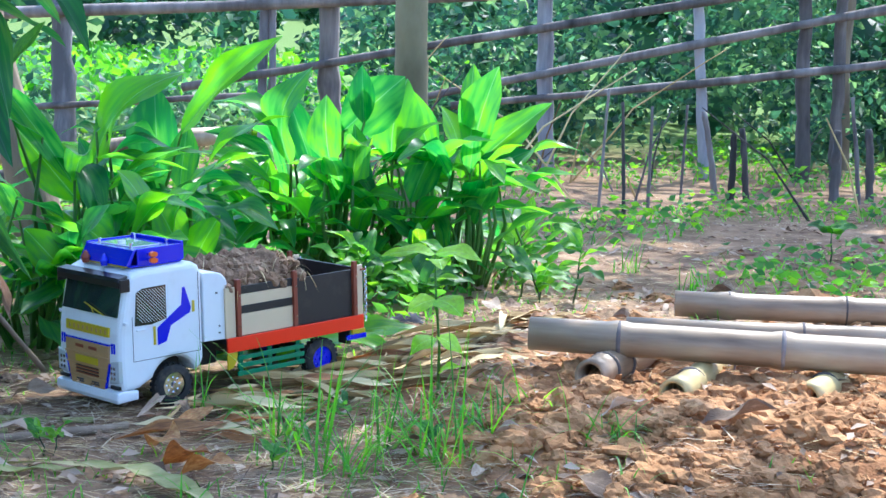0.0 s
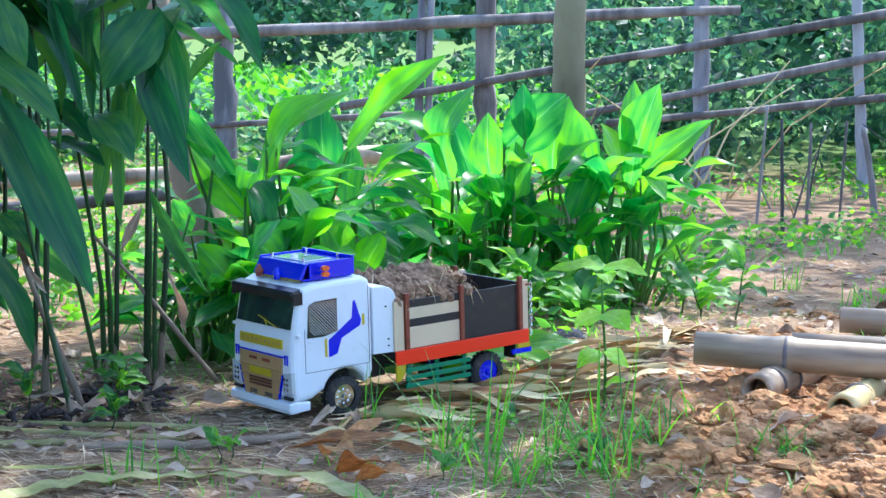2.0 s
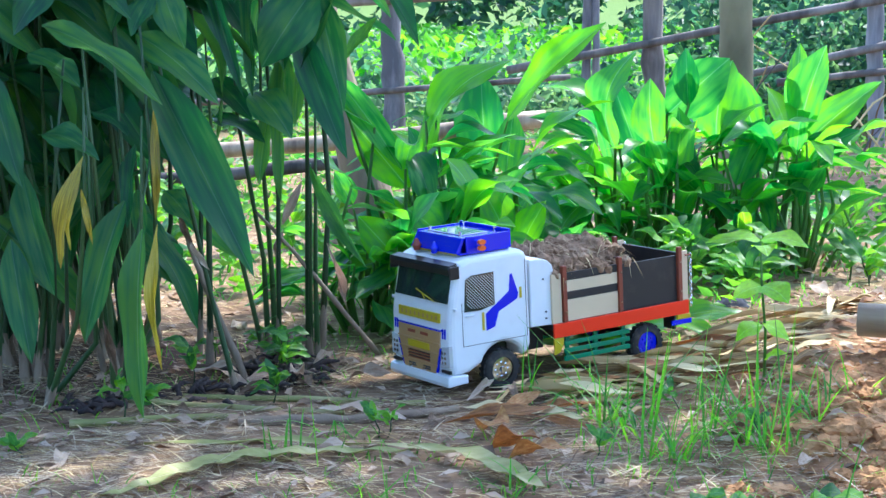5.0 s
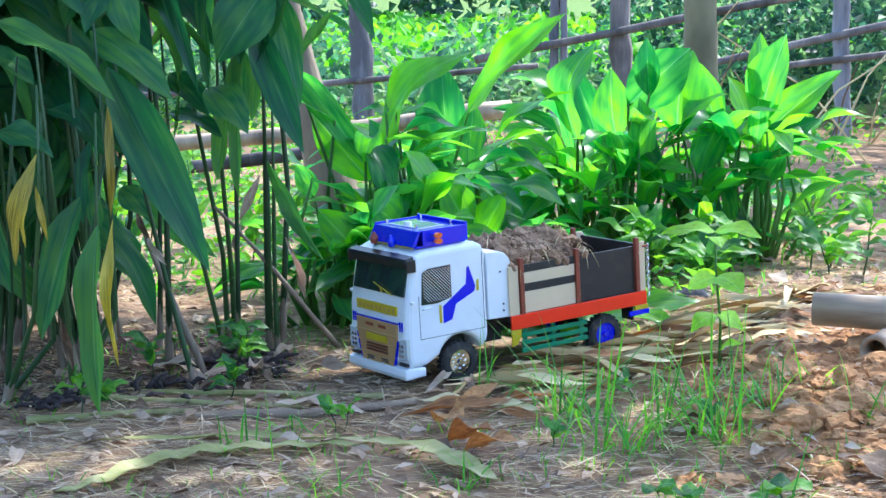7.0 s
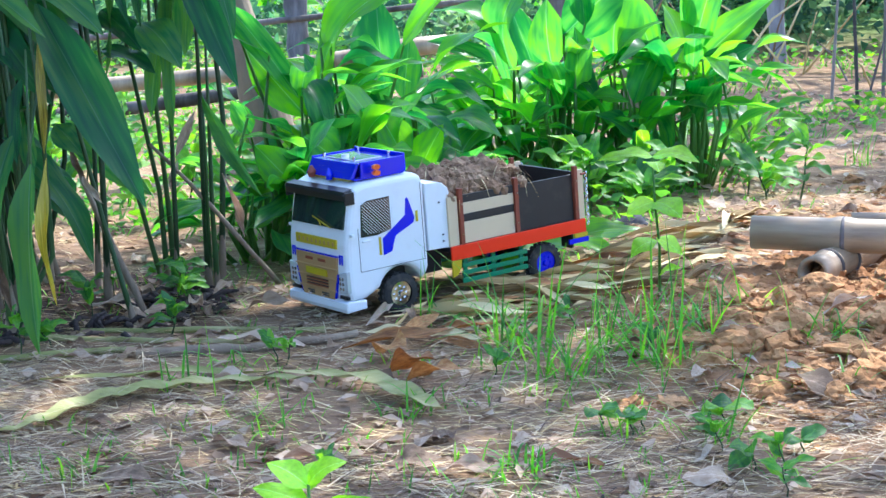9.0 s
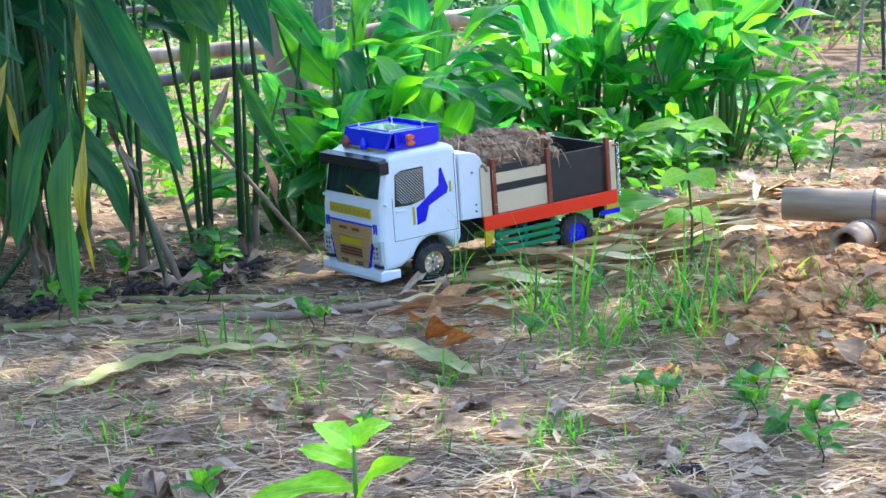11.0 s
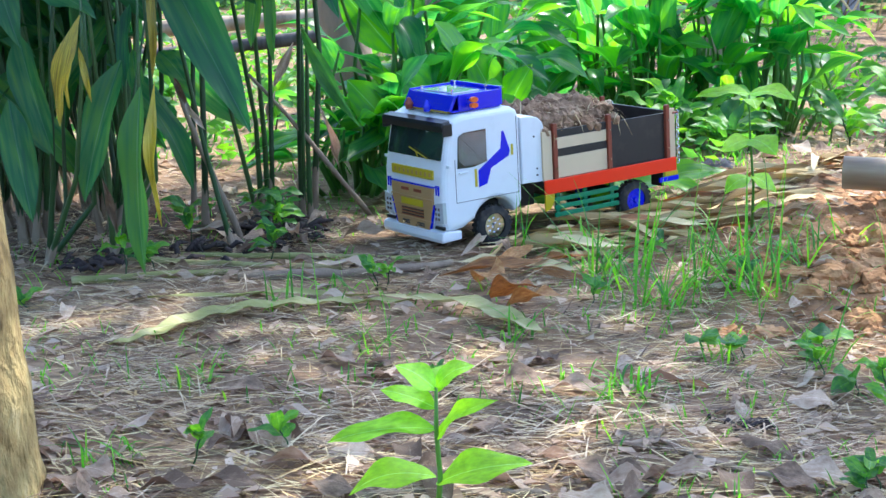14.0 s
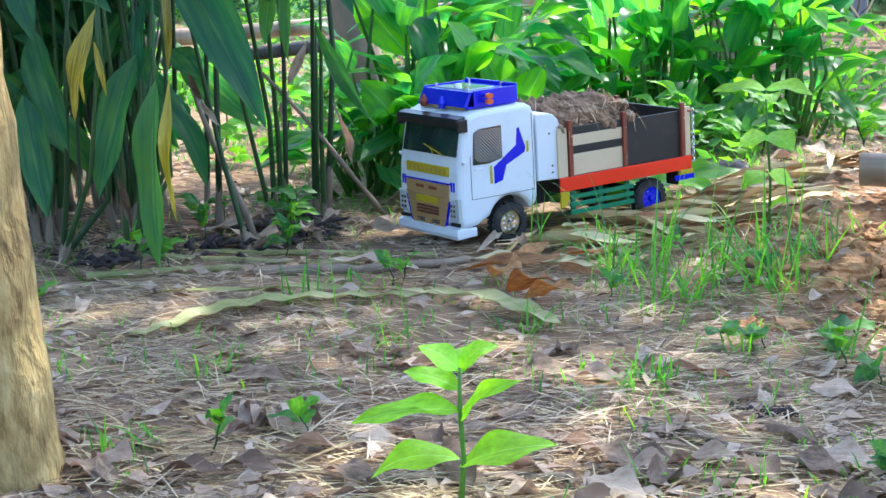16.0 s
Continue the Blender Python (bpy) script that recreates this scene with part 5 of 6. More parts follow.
for s in (-1, 1):
    for z0 in (0.0745, 0.0615, 0.0485):
        part("guard_slat", boxes(((-0.350, min(s * 0.081, s * 0.085), z0 - 0.0038), (-0.217, max(s * 0.081, s * 0.085), z0 + 0.0038)), bevel=0.0008), M_GREEN, truck, "green guard slat")
    part("guard_upright", boxes(*[((x - 0.004, min(s * 0.077, s * 0.0808), 0.043), (x + 0.004, max(s * 0.077, s * 0.0808), 0.088)) for x in (-0.226, -0.283, -0.340)]), M_GREEN, truck)
for s in (-1, 1):
    vs, fs = [], []
    for i in range(15):
        c = V((-0.4805, s * 0.088, 0.188 - i * 0.0062))
        ax = V((1, 0, 0)) if i % 2 else V((0, 1, 0))
        ring = [c + (ax * math.cos(a) * 0.0024 + V((0, 0, 1)) * math.sin(a) * 0.0043) for a in [2 * math.pi * k / 10 for k in range(11)]]
        pv, pf = tube(ring, [0.0008] * 11, 5, False)
        vs, fs = join((vs, fs), (pv, pf))
    part_ob = put("chain", mesh_of("chain", vs, fs, M_CHROME), truck, None, "thin hanging chain")
part("chain_hook", rods(((-0.470, 0.088, 0.188), (-0.4815, 0.088, 0.188), 0.0018), ((-0.470, -0.088, 0.188), (-0.4815, -0.088, 0.188), 0.0018)), M_BROWN, truck)
def split_loose(ob):
    """Gives every loose piece of a part an object of its own, under the same parent."""
    bm = bmesh.new()
    bm.from_mesh(ob.data)
    left, first = set(bm.verts), True
    groups = []
    while left:
        todo, got = [left.pop()], []
        while todo:
            v = todo.pop()
            got.append(v)
            for e in v.link_edges:
                w = e.other_vert(v)
                if w in left:
                    left.discard(w)
                    todo.append(w)
        groups.append({v.index for v in got})
    for g in groups[1:] if len(groups) > 1 else ():
        b2 = bm.copy()
        b2.verts.ensure_lookup_table()
        bmesh.ops.delete(b2, geom=[v for v in b2.verts if v.index not in g], context="VERTS")
        o2 = put(ob.name.split(".")[0], bm_mesh(ob.name.split(".")[0], b2, ob.data.materials[0]), ob.parent)
    if len(groups) > 1:
        bmesh.ops.delete(bm, geom=[v for v in bm.verts if v.index not in groups[0]], context="VERTS")
        bm.to_mesh(ob.data)
    bm.free()


for ob in list(truck.children_recursive):
    if ob.name.split(".")[0] in ("vent", "slot", "slat", "ledge", "stud", "side_mark", "bulb", "decal_bar", "door_seam", "bolt", "axle", "fender", "guard_upright", "lettering", "chain_hook", "chassis", "nut"):
        split_loose(ob)
for ob in (bed, *bed.children_recursive, *[o for o in truck.children if o.name.split(".")[0] in ("guard_slat", "guard_upright", "chain", "chain_hook")]):
    for v in ob.data.vertices:
        v.co.z -= 0.021
for ob in (defl, *defl.children):
    for v in ob.data.vertices:
        v.co.z -= 0.006
truck.matrix_world = pose(-0.602, 2.805, 0.004, 1.2, 2.4, 225.5) @ Matrix.Diagonal((1.045, 1.01, 1.01, 1.0))

# heaped earth and roots in the bed: its own thing
load = thing("earth_load", truck.matrix_world @ Matrix.Translation((0, 0, -0.017)), "heap of brown earth and dry roots in the bed", "soil")
lv, lf, na, nb = [], [], 46, 34
for i in range(na):
    for j in range(nb):
        u, w = i / (na - 1), j / (nb - 1)
        x, y = -0.199 - 0.205 * u, -0.081 + 0.162 * w
        e = max(0.0, 1 - (abs(2 * w - 1)) ** 3.5) * smooth01(0, 0.12, u) * (1 - smooth01(0.55, 1.0, u))
        e0 = max(0.0, 1 - (abs(2 * w - 1)) ** 6)
        z0 = 0.110 + (0.062 * (1 - smooth01(0.70, 1.0, u))) * e0 + 0.043 * e * (0.8 + 0.75 * u)
        z0 += (0.014 * nz(x, y, 38, 6) + 0.010 * nz(x, y, 95, 7)) * (1 - smooth01(0.9, 1.0, u))
        lv.append((x, y, z0))
for i in range(na - 1):
    for j in range(nb - 1):
        a = i * nb + j
        lf.append((a, a + 1, a + nb + 1, a + nb))
put("soil_body", mesh_of("soil_body", lv, lf, M_EARTHLOAD), load)
rl = random.Random(21)
vs, fs = [], []
for i in range(300):
    x, y = rl.uniform(-0.365, -0.203), rl.gauss(0.01, 0.036)
    y = max(-0.075, min(0.078, y))
    c = V((x, y, 0.203 + 0.016 * rl.random() - 4 * y * y))
    s = 0.003 + 0.013 * rl.random() ** 2
    ico = bmesh.new()
    bmesh.ops.create_icosphere(ico, subdivisions=1, radius=s)
    off = rl.uniform(0, 9)
    pv = [c + v.co * (1 + 0.7 * noise.noise(v.co * 160 + V((off, 0, 0)))) for v in ico.verts]
    pf = [tuple(v.index for v in f.verts) for f in ico.faces]
    ico.free()
    vs, fs = join((vs, fs), (pv, pf))
put("crumbled_soil", mesh_of("crumbled_soil", vs, fs, M_EARTHLOAD, False), load, None, "", "stuff")
sp = []
for i in range(420):
    x, y = rl.uniform(-0.37, -0.2), rl.uniform(-0.07, 0.086)
    d = rdir(rl, 0.35)
    sp.append((V((x, y, 0.214 - 4.0 * y * y + rl.uniform(-0.004, 0.016))), d, rl.uniform(0.012, 0.042), 0.0011, rl.uniform(0.0, 0.8)))
put("root_tangle", mesh_of("root_tangle", *strips(sp, 4), M_STRAW), load, None, "dry straw and roots", "stuff")


# ---- litter on the soil ----
rl = random.Random(5)
DRY = [leaf_mesh("dry_leaf", M_DRYLEAF, 40 + i, (0.02, 0.06, 0.10, 0.04, 0.08)[i], (0.7, 0.4, -0.4, 0.9, 0.3)[i], 0.25, 10, 4, 0.5) for i in range(5)]
ORANGE = [leaf_mesh("dry_leaf", M_ORANGELEAF, 60 + i, 0.08, 0.5, 0.22, 14, 6, 0.45) for i in range(2)]
DEAD = "dead leaves on the soil"


def dry_leaf(x, y, ln, wd, turn, tilt=0.0, bank=None, label="curled pale brown dead leaf on the soil"):
    d = V((math.cos(turn), math.sin(turn), tilt))
    p = on_ground(x, y, 0.004) - d * ln * 0.5
    p.z = ground_z(p.x, p.y) + 0.004
    q = p + d * ln
    q.z = max(q.z, ground_z(q.x, q.y) + 0.004)
    face = V((rl.uniform(-0.5, 0.5), rl.uniform(-0.5, 0.5), 1))
    ob = put("dead_leaf", rl.choice(bank or DRY), None, leaf_pose(p, q, wd, face))
    return tagged(ob, label, "leaf", DEAD)


for x, y in ((-0.313, 2.011), (-0.251, 2.004), (-0.096, 1.734), (-0.130, 1.710), (-0.636, 1.924), (-0.552, 2.066), (-0.478, 2.024), (-0.692, 1.602), (-0.607, 1.580), (-0.634, 1.542),
             (-0.450, 1.725), (-0.018, 1.823), (0.038, 1.737), (-0.700, 1.564), (-0.497, 1.670), (-0.184, 1.615), (0.033, 2.004), (0.010, 1.715), (-0.55, 1.60), (-0.28, 1.66), (-0.44, 1.60)):
    dry_leaf(x, y, rl.uniform(0.055, 0.085), rl.uniform(0.024, 0.040), rl.uniform(-0.7, 0.7) + rl.choice((0, math.pi)), rl.uniform(0.0, 0.18))
for i in range(110):
    y = 1.45 + 2.4 * rl.random() ** 1.5
    x = -0.2 * y + rl.uniform(-0.32, 0.34) * y
    if (x + 0.42) ** 2 + (y - 2.85) ** 2 < 0.05:
        continue
    dry_leaf(x, y, rl.uniform(0.035, 0.08), rl.uniform(0.014, 0.032), rl.uniform(0, 6.28), rl.uniform(-0.1, 0.15))
for x, y, a in ((-0.430, 2.520, -1.05), (-0.385, 2.430, -0.7), (-0.350, 2.375, -0.4)):
    dry_leaf(x, y, 0.105, 0.042, a, 0.35, ORANGE, "curled orange-brown dead leaf standing on edge")
dry_leaf(0.56, 4.16, 0.12, 0.05, 0.1, 0.1, None, "large pale dead leaf on raked earth")
dry_leaf(0.22, 2.62, 0.09, 0.04, 0.4, 0.3)
dry_leaf(0.38, 2.55, 0.12, 0.03, 0.3, 0.2)
dry_leaf(0.16, 2.35, 0.10, 0.05, 2.6, 0.2)


def ribbon(name, path, widths, mat, label, category, group="", crease=0.35, twist=0.0):
    """A long strap-like leaf lying along a path, with a creased middle."""
    pts = []
    for i in range(len(path) - 1):
        for k in range(5):
            u = k / 5
            pts.append((V(path[i]).lerp(V(path[i + 1]), u), widths[i] + (widths[i + 1] - widths[i]) * u))
    pts.append((V(path[-1]), widths[-1]))
    base = pts[0][0]
    vs, fs = [], []
    for i, (p, w) in enumerate(pts):
        d = (pts[min(i + 1, len(pts) - 1)][0] - pts[max(i - 1, 0)][0]).normalized()
        s = d.cross(V((0, 0, 1))).normalized()
        s = (Matrix.Rotation(twist * math.sin(i * 0.35), 3, d) @ s)
        n = s.cross(d)
        for v in (-1, -0.5, 0, 0.5, 1):
            vs.append(p - base + s * v * w * 0.5 + n * abs(v) * w * 0.5 * crease + V((0, 0, 0.003 * math.sin(i * 1.7 + v))))
    for i in range(len(pts) - 1):
        for k in range(4):
            a = i * 5 + k
            fs.append((a, a + 1, a + 6, a + 5))
    ob = put(name, mesh_of(name, vs, fs, mat), None, Matrix.Translation(base))
    return tagged(ob, label, category, group)


M_STRAPGREEN = material("fading_strap", [(0.3, (0.12, 0.14, 0.035)), (0.5, (0.27, 0.27, 0.09)), (0.75, (0.50, 0.43, 0.24))], scale=5, rough=0.6, bump=0.4, bump_scale=50,
                        stretch=(1, 4, 1), depth=0.003, translucent=0.12)


def gpath(pts, up=0.012):
    return [on_ground(x, y, up) for x, y in pts]


ribbon("fallen_strap_leaf", gpath([(-0.854, 2.062), (-0.825, 2.125), (-0.796, 2.215), (-0.745, 2.284), (-0.672, 2.324), (-0.601, 2.360), (-0.525, 2.398)]), [0.004, 0.026, 0.040, 0.038, 0.030, 0.022, 0.008], M_STRAPGREEN,
       "long fading green strap leaf on the soil", "leaf", DEAD)
ribbon("fallen_strap_leaf", gpath([(-0.533, 2.397), (-0.440, 2.375), (-0.373, 2.302), (-0.312, 2.248)], 0.018), [0.012, 0.038, 0.044, 0.004], M_STRAPGREEN,
       "short pale green strap leaf on the soil", "leaf", DEAD)
ribbon("fallen_strap_leaf", gpath([(-0.90, 2.33), (-0.70, 2.38), (-0.50, 2.42)], 0.012), [0.004, 0.022, 0.004], M_STRAPGREEN, "narrow fading strap leaf on the soil", "leaf", DEAD)
ribbon("fallen_strap_leaf", gpath([(-0.205, 2.046), (-0.152, 2.062), (-0.090, 2.038)], 0.012), [0.006, 0.026, 0.006], M_ORANGELEAF, "narrow orange-yellow strap leaf on the soil", "leaf", DEAD)
ribbon("fallen_strap_leaf", gpath([(-0.72, 2.57), (-0.66, 2.60), (-0.58, 2.58)], 0.012), [0.006, 0.038, 0.006], M_DRYLEAF, "pale dry leaf on the soil", "leaf", DEAD)
STICKS = "fallen canes and sticks"
for pts, r0, mt, lab in ((((-0.815, 2.490), (-0.644, 2.555), (-0.520, 2.680)), 0.008, M_BARK, "smooth brown fallen stick on the soil"),
                         (((-0.955, 2.640), (-0.745, 2.680), (-0.575, 2.700)), 0.0055, M_STRAPGREEN, "yellow-green fallen cane on the soil"),
                         (((-1.060, 2.440), (-0.94, 2.480), (-0.83, 2.530)), 0.006, M_STRAPGREEN, "yellow-green fallen cane on the soil"),
                         (((-1.03, 2.60), (-0.86, 2.585), (-0.68, 2.60)), 0.005, M_STRAPGREEN, "fading cane on the soil"),
                         (((0.12, 2.55), (0.25, 2.62), (0.30, 2.72)), 0.004, M_FENCE, "thin grey stick on dug earth"),
                         (((0.33, 2.50), (0.47, 2.56), (0.58, 2.66)), 0.003, M_FENCE, "thin grey stick on dug earth"),
                         (((-0.427, 1.601), (-0.350, 1.635), (-0.230, 1.649)), 0.006, M_BARK, "dark fallen stick among dead leaves"),
                         (((-0.50, 1.76), (-0.38, 1.72), (-0.28, 1.75)), 0.005, M_BARK, "dark fallen stick among dead leaves"),
                         (((-0.145, 1.854), (-0.075, 1.780), (0.040, 1.720)), 0.004, M_BARK, "dark fallen stick among dead leaves")):
    pole("stick", [on_ground(x, y, r0 * 0.8) for x, y in pts], r0, r0 * 0.8, mt, lab, "stick", STICKS, n=8)

# dry husks heaped beside the wheels
HUSK = [leaf_mesh("husk", M_STRAW, 80 + i, (0.01, 0.03, 0.05, 0.02)[i], 0.6, 0.3, 12, 4, 0.5, 0.9, 0.07) for i in range(4)]
HUSK2 = [leaf_mesh("husk", M_ORANGELEAF, 86, 0.02, 0.6, 0.3, 12, 4, 0.5, 0.9, 0.07)]
for i in range(170):
    u = rl.random()
    c = V((-0.38 + 0.50 * u + rl.gauss(0, 0.03), 2.80 + 0.46 * u + rl.gauss(0, 0.085), 0))
    if (c.x + 0.55) ** 2 + (c.y - 2.75) ** 2 < 0.012:
        continue
    a = rl.gauss(0.35, 0.5)
    ln, wd = rl.uniform(0.10, 0.28), rl.uniform(0.008, 0.022)
    d = V((math.cos(a), math.sin(a), rl.uniform(-0.05, 0.08)))
    p = c - d * ln / 2
    p.z = ground_z(p.x, p.y) + rl.uniform(0.003, 0.014)
    q = p + d * ln
    q.z = max(ground_z(q.x, q.y) + 0.004, min(q.z, ground_z(q.x, q.y) + 0.025))
    ob = put("dry_husk", rl.choice(HUSK if rl.random() < 0.87 else HUSK2), None, leaf_pose(p, q, wd, (rl.uniform(-0.4, 0.4), rl.uniform(-0.5, 0.3), 1)))
    tagged(ob, "long straw-coloured dry husk in a loose heap", "leaf", "dry husks beside the truck")
for i in range(16):
    a = rl.uniform(0, 6.28)
    p = on_ground(-0.84 + 0.12 * math.cos(a) * rl.random(), 2.84 + 0.12 * math.sin(a) * rl.random(), 0.004)
    q = p + V((math.cos(a) * 0.10, math.sin(a) * 0.09, rl.uniform(-0.01, 0.03)))
    q.z = max(q.z, ground_z(q.x, q.y) + 0.003)
    ob = put("dry_husk", rl.choice(DRY), None, leaf_pose(p, q, rl.uniform(0.015, 0.03), (rl.uniform(-0.5, 0.5), -0.3, 1)))
    tagged(ob, "grey-brown withered husk round a root clump", "leaf", "withered husks")

# curled husks pushed up before the front wheel
for i in range(13):
    a = rl.gauss(0.25, 0.7)
    p = on_ground(rl.uniform(-0.56, -0.38), rl.uniform(2.63, 2.74), rl.uniform(0.004, 0.02))
    d = V((math.cos(a), math.sin(a), rl.uniform(-0.05, 0.35)))
    q = p + d * rl.uniform(0.06, 0.12)
    q.z = max(q.z, ground_z(q.x, q.y) + 0.004)
    ob = put("dry_husk", rl.choice(HUSK2 + DRY[:2] + HUSK), None, leaf_pose(p, q, rl.uniform(0.012, 0.022), (rl.uniform(-0.6, 0.6), -0.5, 0.8)))
    tagged(ob, "curled brown husk pushed up beside a front wheel", "leaf", "withered husks")

# loose straw, twigs and crumbs everywhere
sp = []
for i in range(24000):
    y = 1.35 + 5.4 * rl.random() ** 1.9
    x = -0.12 * y + rl.uniform(-0.42, 0.42) * y
    if -0.02 < x < 0.6 and 2.35 < y < 2.9 and rl.random() < 0.6:
        continue
    a = rl.uniform(-0.9, 0.9) + rl.choice((0, math.pi)) if rl.random() < 0.7 else rl.uniform(0, 6.28)
    sp.append((on_ground(x, y, rl.uniform(0.001, 0.008)), V((math.cos(a), math.sin(a), rl.uniform(-0.02, 0.16))), rl.uniform(0.015, 0.085), rl.uniform(0.0009, 0.0030), rl.uniform(0.02, 0.12)))
tagged(put("straw_litter", mesh_of("straw_litter", *strips(sp, 3), M_STRAW)), "scattered straw and thin twigs on the soil", "litter", "", "stuff")
M_TWIG = material("grey_brown_twig", [(0.25, (0.12, 0.072, 0.046)), (0.5, (0.34, 0.23, 0.14)), (0.8, (0.60, 0.48, 0.32))], scale=9, rough=0.85, bump=0.3, bump_scale=60, spread=0.9, depth=0.003)
sp = []
for i in range(15000):
    y = rl.uniform(1.42, 2.95)
    x = -0.2 * y + rl.uniform(-0.34, 0.36) * y
    if nz(x, y, 4.0, 12) < -0.12 or (x > 0.0 and y > 2.5):
        continue
    a = rl.gauss(0.1, 0.7)
    sp.append((on_ground(x, y, rl.uniform(0.001, 0.012)), V((math.cos(a), math.sin(a), rl.uniform(-0.02, 0.22))), rl.uniform(0.02, 0.11), rl.uniform(0.0008, 0.0024), rl.uniform(0.02, 0.2)))
tagged(put("twig_litter", mesh_of("twig_litter", *strips(sp, 3), M_TWIG)), "grey-brown twigs and leaf ribs strewn on the soil", "litter", "", "stuff")
sp = []
for i in range(9000):
    y = 1.35 + 4.8 * rl.random() ** 1.7
    x = -0.12 * y + rl.uniform(-0.42, 0.42) * y
    a = rl.uniform(0, 6.28)
    s = rl.uniform(0.008, 0.036)
    al = V((math.cos(a), math.sin(a), rl.uniform(-0.25, 0.25))) * s
    ac = V((-math.sin(a), math.cos(a), rl.uniform(-0.5, 0.5))) * s * rl.uniform(0.3, 0.55)
    sp.append((on_ground(x, y, 0.004 + abs(al.z) * 0.5), al, ac))
tagged(put("leaf_litter", mesh_of("leaf_litter", *scatter_leaves(sp), M_DRYLEAF)), "small broken dead leaves strewn over the soil", "litter", "", "stuff")


def clods(name, spots, mat, label):
    vs, fs = [], []
    shapes = []
    for sub in (2, 3):
        ico = bmesh.new()
        bmesh.ops.create_icosphere(ico, subdivisions=sub, radius=1)
        shapes.append(([v.co.copy() for v in ico.verts], [tuple(v.index for v in f.verts) for f in ico.faces]))
        ico.free()
    for x, y, s in spots:
        cv, cf = shapes[1 if s > 0.009 else 0]
        o, c = rl.uniform(0, 50), on_ground(x, y, s * 0.0)
        k = len(vs)
        sx, sy = rl.uniform(0.8, 1.35), rl.uniform(0.8, 1.2)
        for v in cv:
            q = 1 + 0.7 * noise.noise(v * 1.3 + V((o, 0, 0))) + 0.5 * abs(noise.noise(v * 3.1 + V((0, o, 0)))) + 0.28 * noise.noise(v * 7.5 + V((0, 0, o)))
            vs.append(c + V((v.x * s * sx, v.y * s * sy, v.z * s * 0.7)) * q)
        fs += [tuple(i + k for i in f) for f in cf]
    return tagged(put(name, mesh_of(name, vs, fs, mat, False)), label, "soil", "", "stuff")


spots = []
for i in range(1900):
    x, y = rl.gauss(0.30, 0.24), rl.gauss(2.60, 0.17)
    if x < -0.08 or y > 2.95:
        continue
    spots.append((x, y, 0.003 + 0.021 * rl.random() ** 4))
for i in range(140):
    spots.append((rl.uniform(0.1, 1.0), rl.uniform(3.2, 4.3), 0.004 + 0.02 * rl.random() ** 3))
spots += [(0.74, 3.92, 0.05), (0.80, 3.95, 0.04), (0.70, 3.98, 0.035)]
clods("clods", spots, M_CLOD, "crumbled reddish clods of dug earth")
clods("soil_crumbs", [(-0.2 * y + rl.uniform(-0.4, 0.45) * y, y, 0.002 + 0.007 * rl.random() ** 2) for y in [1.4 + 2.2 * rl.random() for _ in range(700)]], M_SOIL, "small crumbs of brown soil")
M_ROT = material("rotten_root", [(0.3, (0.018, 0.012, 0.012)), (0.7, (0.06, 0.04, 0.038))], scale=30, rough=0.9, bump=0.8)
for x, y, n, s in ((-0.87, 2.86, 60, 0.027), (-0.046, 1.924, 16, 0.012), (-0.93, 2.66, 14, 0.02), (-1.05, 2.56, 18, 0.02)):
    vs, fs = [], []
    for i in range(n):
        a = rl.uniform(0, 6.28)
        c = V((rl.gauss(0, s * 1.6), rl.gauss(0, s * 1.6), s * 0.3))
        e = c + V((math.cos(a), math.sin(a), rl.uniform(-0.2, 0.35))) * s * rl.uniform(1.0, 2.4)
        vs, fs = join((vs, fs), tube([c, c.lerp(e, 0.5) + V((0, 0, s * 0.3)), e], [s * 0.24, s * 0.2, s * 0.06], 7, True, 0.2, rl))
    tagged(put("rotten_root", mesh_of("rotten_root", vs, fs, M_ROT), None, Matrix.Translation(on_ground(x, y))), "blackened knot of rotting roots on the soil", "root", "", "stuff")


# ---- grass and weeds ----
def tuft(x, y, n, h, spread=0.62, w=0.0028, label="tuft of slender green grass blades"):
    rr = random.Random(int(abs(x * 977 + y * 3571)))
    ob = thing("grass_tuft", Matrix.Translation(on_ground(x, y)), label, "grass", "grass tufts")
    for i in range(int(n * 1.9)):
        a = rr.uniform(0, 6.28)
        lean = spread * 2.2 * rr.random()
        d = V((math.cos(a) * lean, math.sin(a) * lean, 1))
        r0 = V((rr.gauss(0, 0.020), rr.gauss(0, 0.020), -0.004))
        ln = h * rr.uniform(0.6, 2.2)
        put("blade", mesh_of("blade", *strips([(r0, d, ln, w * rr.uniform(0.7, 1.5), rr.uniform(0.15, 0.95))], 7), M_GRASS), ob)
    return ob


for x, y, n, h in ((-0.178, 2.470, 20, 0.14), (-0.038, 2.470, 24, 0.13), (-0.120, 2.560, 16, 0.15), (0.020, 2.560, 16, 0.10), (-0.290, 2.660, 14, 0.12), (-0.410, 2.760, 8, 0.10),
                   (0.080, 2.670, 10, 0.09), (0.201, 2.520, 8, 0.08), (-0.240, 2.600, 12, 0.16), (-0.080, 2.660, 14, 0.12), (-0.696, 1.655, 14, 0.07), (-0.697, 1.956, 12, 0.06),
                   (-0.530, 2.180, 10, 0.06), (-0.188, 2.010, 18, 0.06), (0.050, 2.180, 10, 0.09), (-0.705, 2.345, 8, 0.08), (-0.648, 2.460, 8, 0.09), (0.180, 2.530, 8, 0.10), (0.195, 2.369, 10, 0.06),
                   (-0.320, 2.780, 10, 0.10), (0.490, 4.170, 12, 0.09), (0.370, 4.490, 12, 0.10), (-0.353, 2.274, 10, 0.05), (-0.091, 2.203, 12, 0.06), (0.112, 2.063, 10, 0.05)):
    tuft(x, y, n, h)
